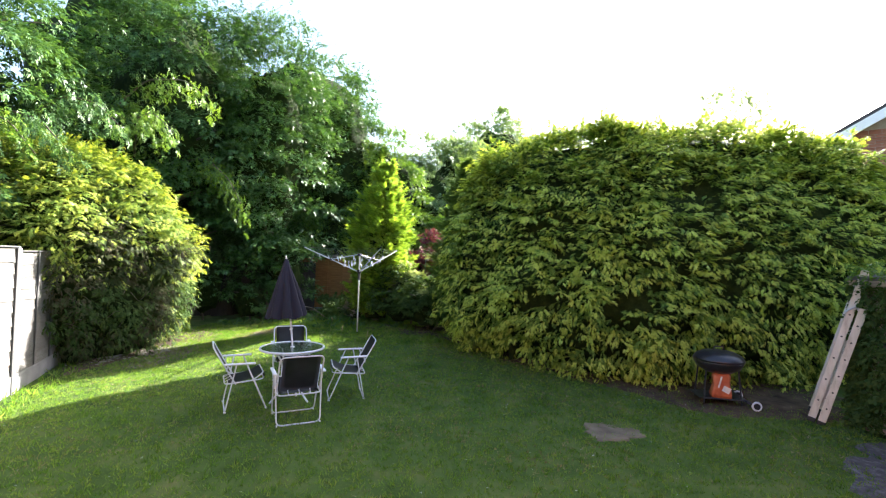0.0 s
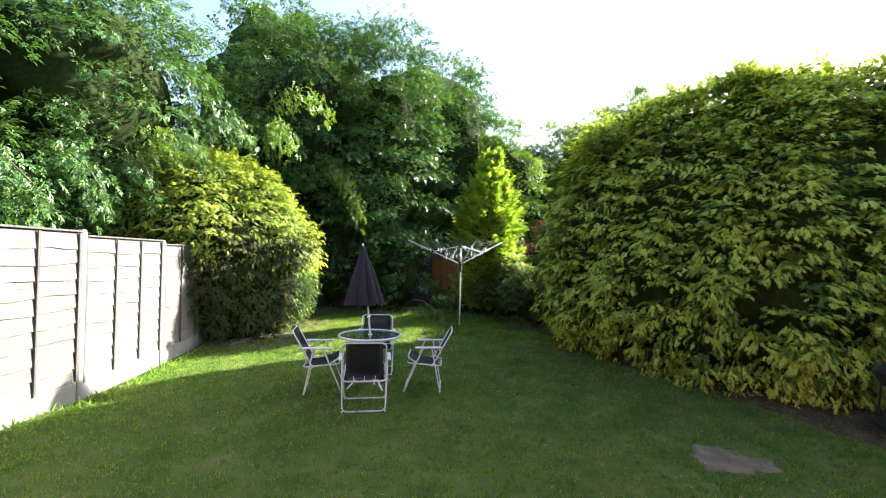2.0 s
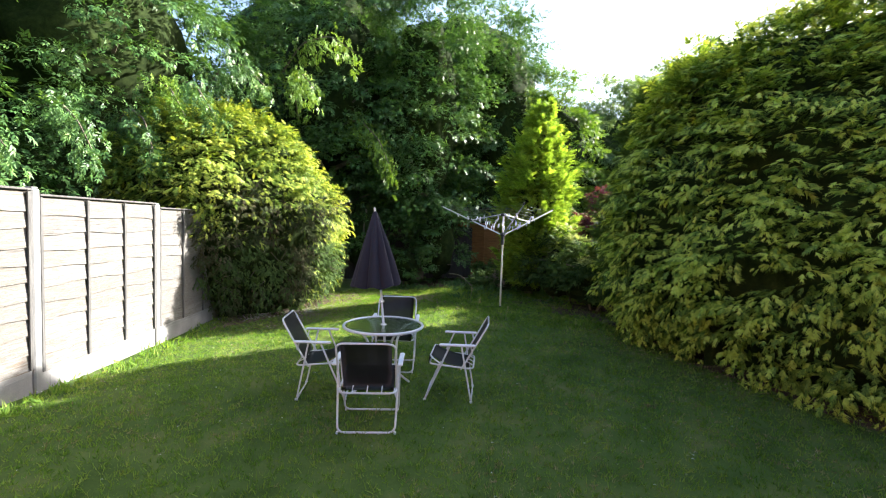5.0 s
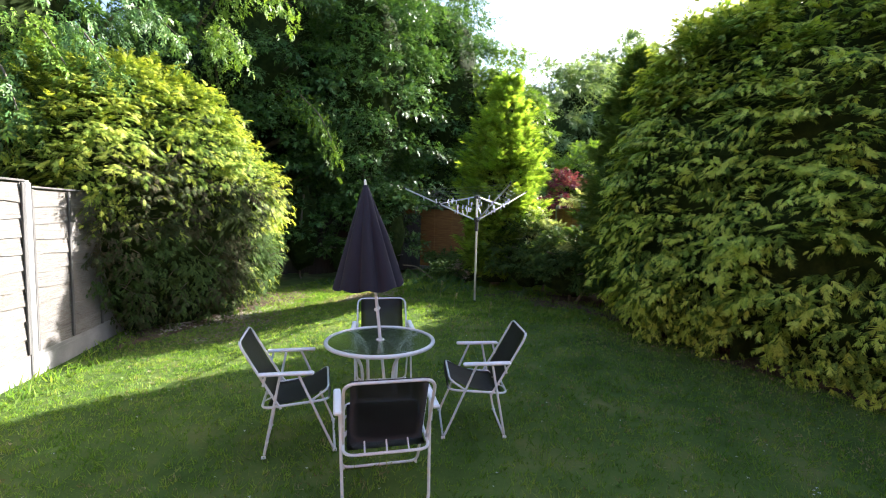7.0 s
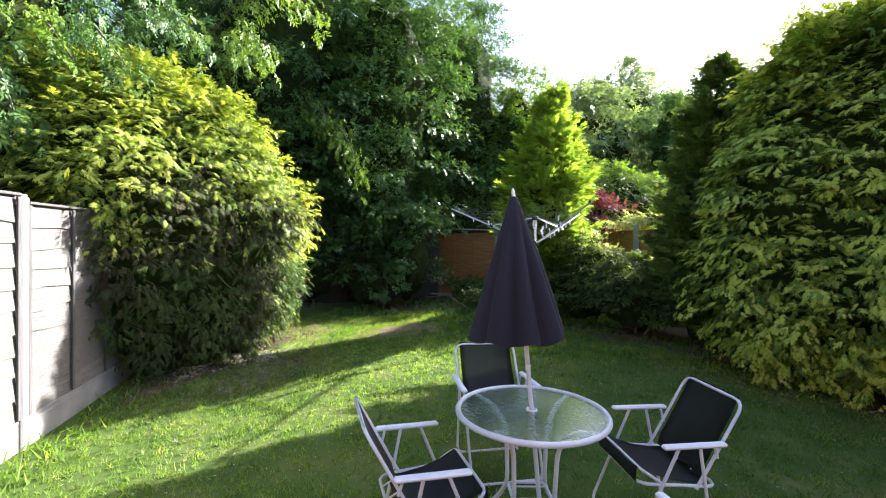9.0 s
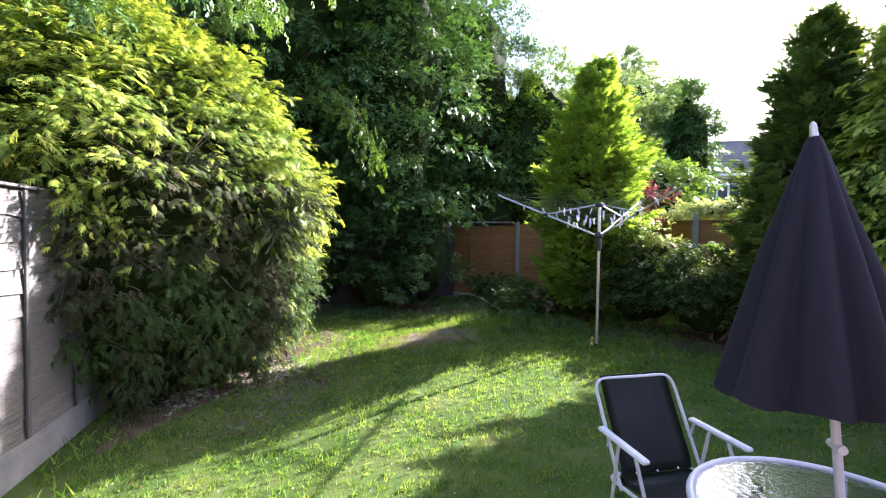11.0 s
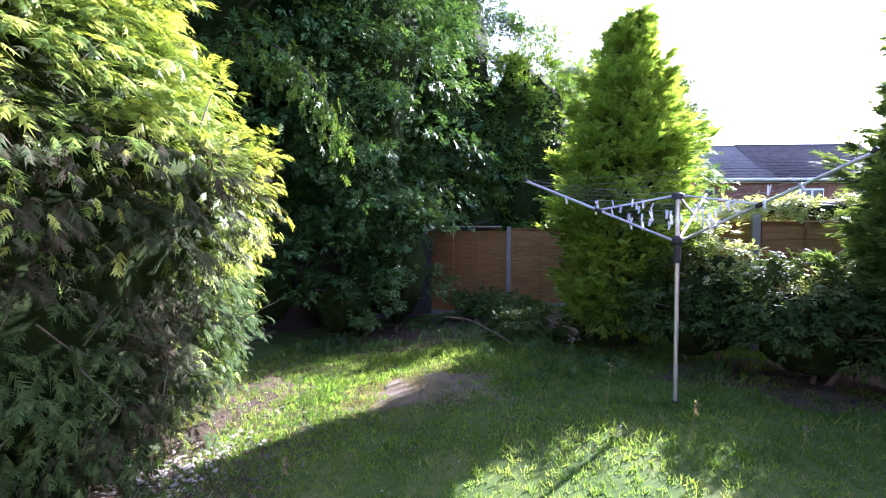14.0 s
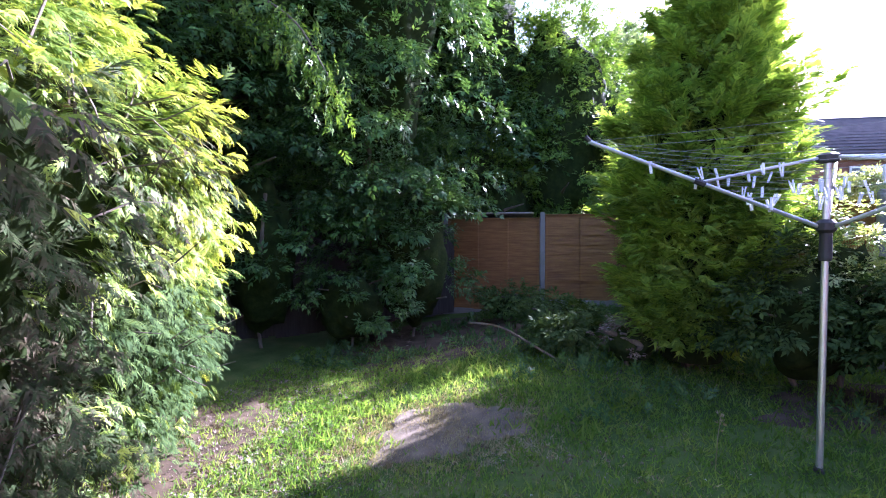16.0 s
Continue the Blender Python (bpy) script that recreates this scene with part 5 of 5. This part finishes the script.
strew("leaves", TWIGS, iv, rng.normal(0, 0.7, (n, 3)), rng.normal(0, 0.4, (n, 3)) + (0, 0, 1), rng.uniform(0.06, 0.13, n), LEAF_LIGHT, ivy, "fresh green ivy on the roof edge")

lad = thing("ladder", (4.84, 6.15, gz(4.84, 6.15)), "dull aluminium folding ladder leaning by the shed corner", "ladder", turn=-37)
foot, top = Vector((0, 0, 0.0)), Vector((0.5, 0.0, 1.93))
for off, y, t0, t1 in (((0.0), 0.0, 0.0, 1.0), (0.0, 0.36, 0.02, 0.98), (0.1, -0.06, -0.01, 0.76), (0.1, 0.4, 0.01, 0.76)):
    a, b = foot.lerp(top, t0) + Vector((off, y, 0.02)), foot.lerp(top, t1) + Vector((off, y, 0))
    d = b - a
    m = d.to_track_quat("Z", "Y").to_matrix().to_4x4()
    st_ = part("stile", boxed(a.lerp(b, 0.5), (0.026, 0.08, d.length), m, bevel=0.005), LADDER_ALU, lad)
    part("foot", boxed(a + d.normalized() * 0.02, (0.032, 0.084, 0.06), m, bevel=0.006), RUBBER, st_)
    for k in range(1, 7):
        q = a + d * (k / 7)
        part("rung_end", tubed([q - Vector((0, 0.0145, 0)), q - Vector((0, 0.0125, 0))], 0.011, 8), RUBBER, st_)
for off, t1, y0, y1 in ((0.0, 1.0, 0.0, 0.36), (0.1, 0.76, -0.06, 0.4)):
    for k in range(1, 7):
        q = foot.lerp(top, t1 * k / 7) + Vector((off, 0, 0))
        part("rung", tubed([q + Vector((0, y0, 0)), q + Vector((0, y1, 0))], 0.014, 8), LADDER_ALU, lad)
part("hook", tubed(rounded([(0.32, -0.03, 1.42), (0.42, -0.05, 1.5), (0.46, -0.05, 1.36), (0.42, -0.05, 1.25)], 0.05, 4), 0.012, 6), ALU, lad)

bq = thing("barbecue", (4.06, 6.8, 0), "black kettle barbecue on a low trolley under the hedge", "barbecue", turn=-8)
part("bowl", lathe([(0.02, 0.42), (0.17, 0.44), (0.27, 0.5), (0.31, 0.58), (0.315, 0.6)], 28), BLACK, bq, smooth=True)
lid = part("lid", lathe([(0.325, 0.605), (0.32, 0.63), (0.28, 0.68), (0.2, 0.72), (0.08, 0.74), (0.02, 0.745)], 28), BLACK, bq, "glossy black lid", True)
part("handle", tubed(rounded([(-0.06, 0, 0.735), (-0.06, 0, 0.79), (0.06, 0, 0.79), (0.06, 0, 0.735)], 0.02), 0.01, 6), RUBBER, lid)
for x, y in ((-0.24, -0.16), (-0.24, 0.2), (0.24, -0.16), (0.24, 0.2)):
    part("leg", tubed([(x, y, 0.02), (x * 0.85, y * 0.8, 0.52)], 0.011, 7), BLACK, bq)
part("shelf", boxed((0, 0.02, 0.1), (0.6, 0.42, 0.018), bevel=0.004), BLACK, bq)
for y in (-0.3, 0.24):
    wh = part("wheel", tubed([(0.36 + 0.052 * math.cos(a), y, 0.066 + 0.052 * math.sin(a)) for a in np.linspace(0, 2 * math.pi, 25)[:-1]], 0.013, 8, True), PLASTIC, bq, "white-rimmed wheel", True)
    part("hub", tubed([(0.36, y - 0.012, 0.066), (0.36, y + 0.012, 0.066)], 0.04, 12), BLACK, wh)
part("axle", tubed([(0.36, -0.3, 0.066), (0.36, 0.24, 0.066)], 0.007, 6), BLACK, bq)
part("axle_arm", tubed([(0.24, -0.16, 0.1), (0.36, -0.28, 0.066)], 0.009, 6), BLACK, bq)
bag = thing("charcoal_bag", (4.03, 6.68, 0.11), "crumpled orange charcoal bag on the barbecue shelf", "bag", turn=-10)
bm = boxed((0, 0, 0.17), (0.24, 0.1, 0.34))
bmesh.ops.subdivide_edges(bm, edges=bm.edges[:], cuts=5, use_grid_fill=True)
for v in bm.verts:
    t = v.co.z / 0.34
    v.co.x *= 1.0 - 0.25 * t * t + 0.08 * math.sin(9 * t)
    v.co.y *= 1.1 - 0.7 * t ** 3
    v.co += Vector((noise.noise(v.co * 14), noise.noise(v.co * 14 + Vector((5, 0, 0))), 0.3 * noise.noise(v.co * 11))) * 0.018
part("sack", bm, ORANGE, bag, smooth=True)
part("printed_patch", boxed((0.05, -0.062, 0.12), (0.1, 0.006, 0.08), pose(0, 0, 0, 0, 24, 0), bevel=0.002), PAPER, bag, "pale printed patch")
part("printed_stripe", boxed((-0.03, -0.062, 0.22), (0.022, 0.006, 0.16), pose(0, 0, 0, 0, 14, 0), bevel=0.002), PAPER, bag, "pale printed stripe")

# ---- houses ----
# gable-ended brick house beyond the hedge
hs = thing("house", (9.6, 11.3, 0), "red-brick house with a white-boarded gable beyond the hedge", "house", turn=-38)
part("wall", boxed((4.0, 4.0, 2.6), (8.0, 8.0, 5.2)), MORTAR, hs)
bm = bmesh.new()
prof = [(0, 5.2), (8, 5.2), (4, 7.6)]
a = [bm.verts.new((x, 0.0, z)) for x, z in prof]
b = [bm.verts.new((x, 8.0, z)) for x, z in prof]
bm.faces.new(a[::-1]), bm.faces.new(b)
for i in range(3):
    bm.faces.new((a[i], a[(i + 1) % 3], b[(i + 1) % 3], b[i]))
bmesh.ops.recalc_face_normals(bm, faces=bm.faces)
part("gable", bm, MORTAR, hs)
for s in (-1, 1):
    m = pose(4 + s * 2.15, 4.0, 6.42, 0, s * 31, 0)
    part("roof", boxed(m.translation, (5.2, 8.8, 0.14), pose(0, 0, 0, 0, s * 31, 0), bevel=0.02), ROOF_DARK, hs)
    part("bargeboard", boxed((4 + s * 2.15, -0.42, 6.28), (5.1, 0.04, 0.2), pose(0, 0, 0, 0, s * 31, 0), bevel=0.005), UPVC, hs, "white bargeboard")
    part("soffit_box", boxed((4 + s * 4.2, -0.2, 5.02), (0.5, 0.42, 0.34), bevel=0.01), UPVC, hs, "white boxed eaves end")
brick_bm = boxed((0, 0, 0), (0.215, 0.02, 0.065), bevel=0.003)
brick_me = bpy.data.meshes.new("brick")
brick_bm.to_mesh(brick_me)
brick_bm.free()
brick_me.materials.append(BRICK)
for i in range(30):
    z = 3.0 + i * 0.075
    for k in range(9):
        x = 0.11 + k * 0.225 + (0.1125 if i % 2 else 0)
        ob = new("brick", brick_me)
        ob.parent = hs
        ob.matrix_basis = pose(x, -0.008, z)
vv, ff = [], []
for i in range(70):
    z = 0.04 + i * 0.075
    for k in range(35):
        x = 0.11 + k * 0.225 + (0.1125 if i % 2 else 0)
        if (z > 2.97 and x < 2.1 and z < 5.21) or x > 7.9:
            continue
        o = len(vv)
        for dx in (-0.1075, 0.1075):
            for dz in (-0.0325, 0.0325):
                vv += [(x + dx, -0.016, z + dz), (x + dx, 0.01, z + dz)]
        ff += [(o, o + 4, o + 6, o + 2), (o + 2, o + 6, o + 7, o + 3), (o, o + 1, o + 5, o + 4), (o, o + 2, o + 3, o + 1), (o + 4, o + 5, o + 7, o + 6)]
me = bpy.data.meshes.new("brickwork")
me.from_pydata(vv, [], ff)
tagged(finish("brickwork", me, BRICK, hs), kind="stuff")


def far_house(at, turn, width, depth, eave, ridge, wins, roof, label):
    root = thing("house", at, label, "house", turn=turn)
    part("wall", boxed((width / 2, depth / 2, eave / 2), (width, depth, eave)), FAR_WALL, root)
    ang = math.degrees(math.atan2(ridge - eave, depth / 2))
    L = math.hypot(ridge - eave, depth / 2) + 0.4
    for s in (-1, 1):
        rf = part("roof", boxed((width / 2, depth / 2 + s * (depth / 4 + 0.15), (eave + ridge) / 2 - 0.05), (width + 0.3, L, 0.1), pose(0, 0, 0, -s * ang, 0, 0), bevel=0.01), roof, root)
        if s < 0:
            for k in range(14):
                t = k / 13
                part("tile_course", boxed((width / 2, -0.3 + (depth / 2 + 0.3) * t, eave - 0.08 + (ridge - eave + 0.12) * t + 0.03), (width + 0.3, 0.05, 0.035), pose(0, 0, 0, ang, 0, 0)), roof, rf)
    part("ridge_tiles", tubed([(-0.15, depth / 2, ridge + 0.02), (width + 0.15, depth / 2, ridge + 0.02)], 0.13, 8), roof, root)
    part("gutter", tubed([(-0.1, -0.3, eave - 0.05), (width + 0.1, -0.3, eave - 0.05)], 0.07, 8), UPVC, root, "white gutter")
    part("fascia", boxed((width / 2, -0.22, eave - 0.1), (width + 0.2, 0.04, 0.22)), UPVC, root, "white fascia board")
    for x, z, w, h in wins:
        win = part("window", boxed((x, -0.02, z), (w, 0.08, h), bevel=0.01), UPVC, root, "white-framed window")
        for k in range(3):
            part("pane", boxed((x + (k - 1) * w / 3, -0.065, z), (w / 3 - 0.12, 0.012, h - 0.2)), WINDOW, win, "dark pane")
        part("sill", boxed((x, -0.12, z - h / 2 - 0.04), (w + 0.1, 0.2, 0.06), bevel=0.008), UPVC, win)
    return root


far_house((5.2, 31.0, 0), 2, 5.2, 6.5, 5.0, 7.3, [(1.5, 3.95, 1.7, 1.15)], ROOF_TILE, "brown-brick house with grey tiled roof and white windows")
# right half: shadow on the roof is put into the darker tile colour
far_house((10.4, 31.2, 0), 2, 6.5, 6.5, 5.0, 7.35, [(1.6, 3.95, 1.7, 1.15), (4.6, 3.95, 1.5, 1.15)], ROOF_DARK, "brown-brick house with tiled roof darkened for shadow and white windows")

# unseen plain brick wall closing the garden, added to hold skylight off the lawn
tagged(part("unseen_wall_south", boxed((1.0, -1.75, 2.6), (14.0, 0.3, 5.2), bevel=0.01), FAR_WALL), "unseen plain brick wall added behind to block skylight", "wall", kind="structure")
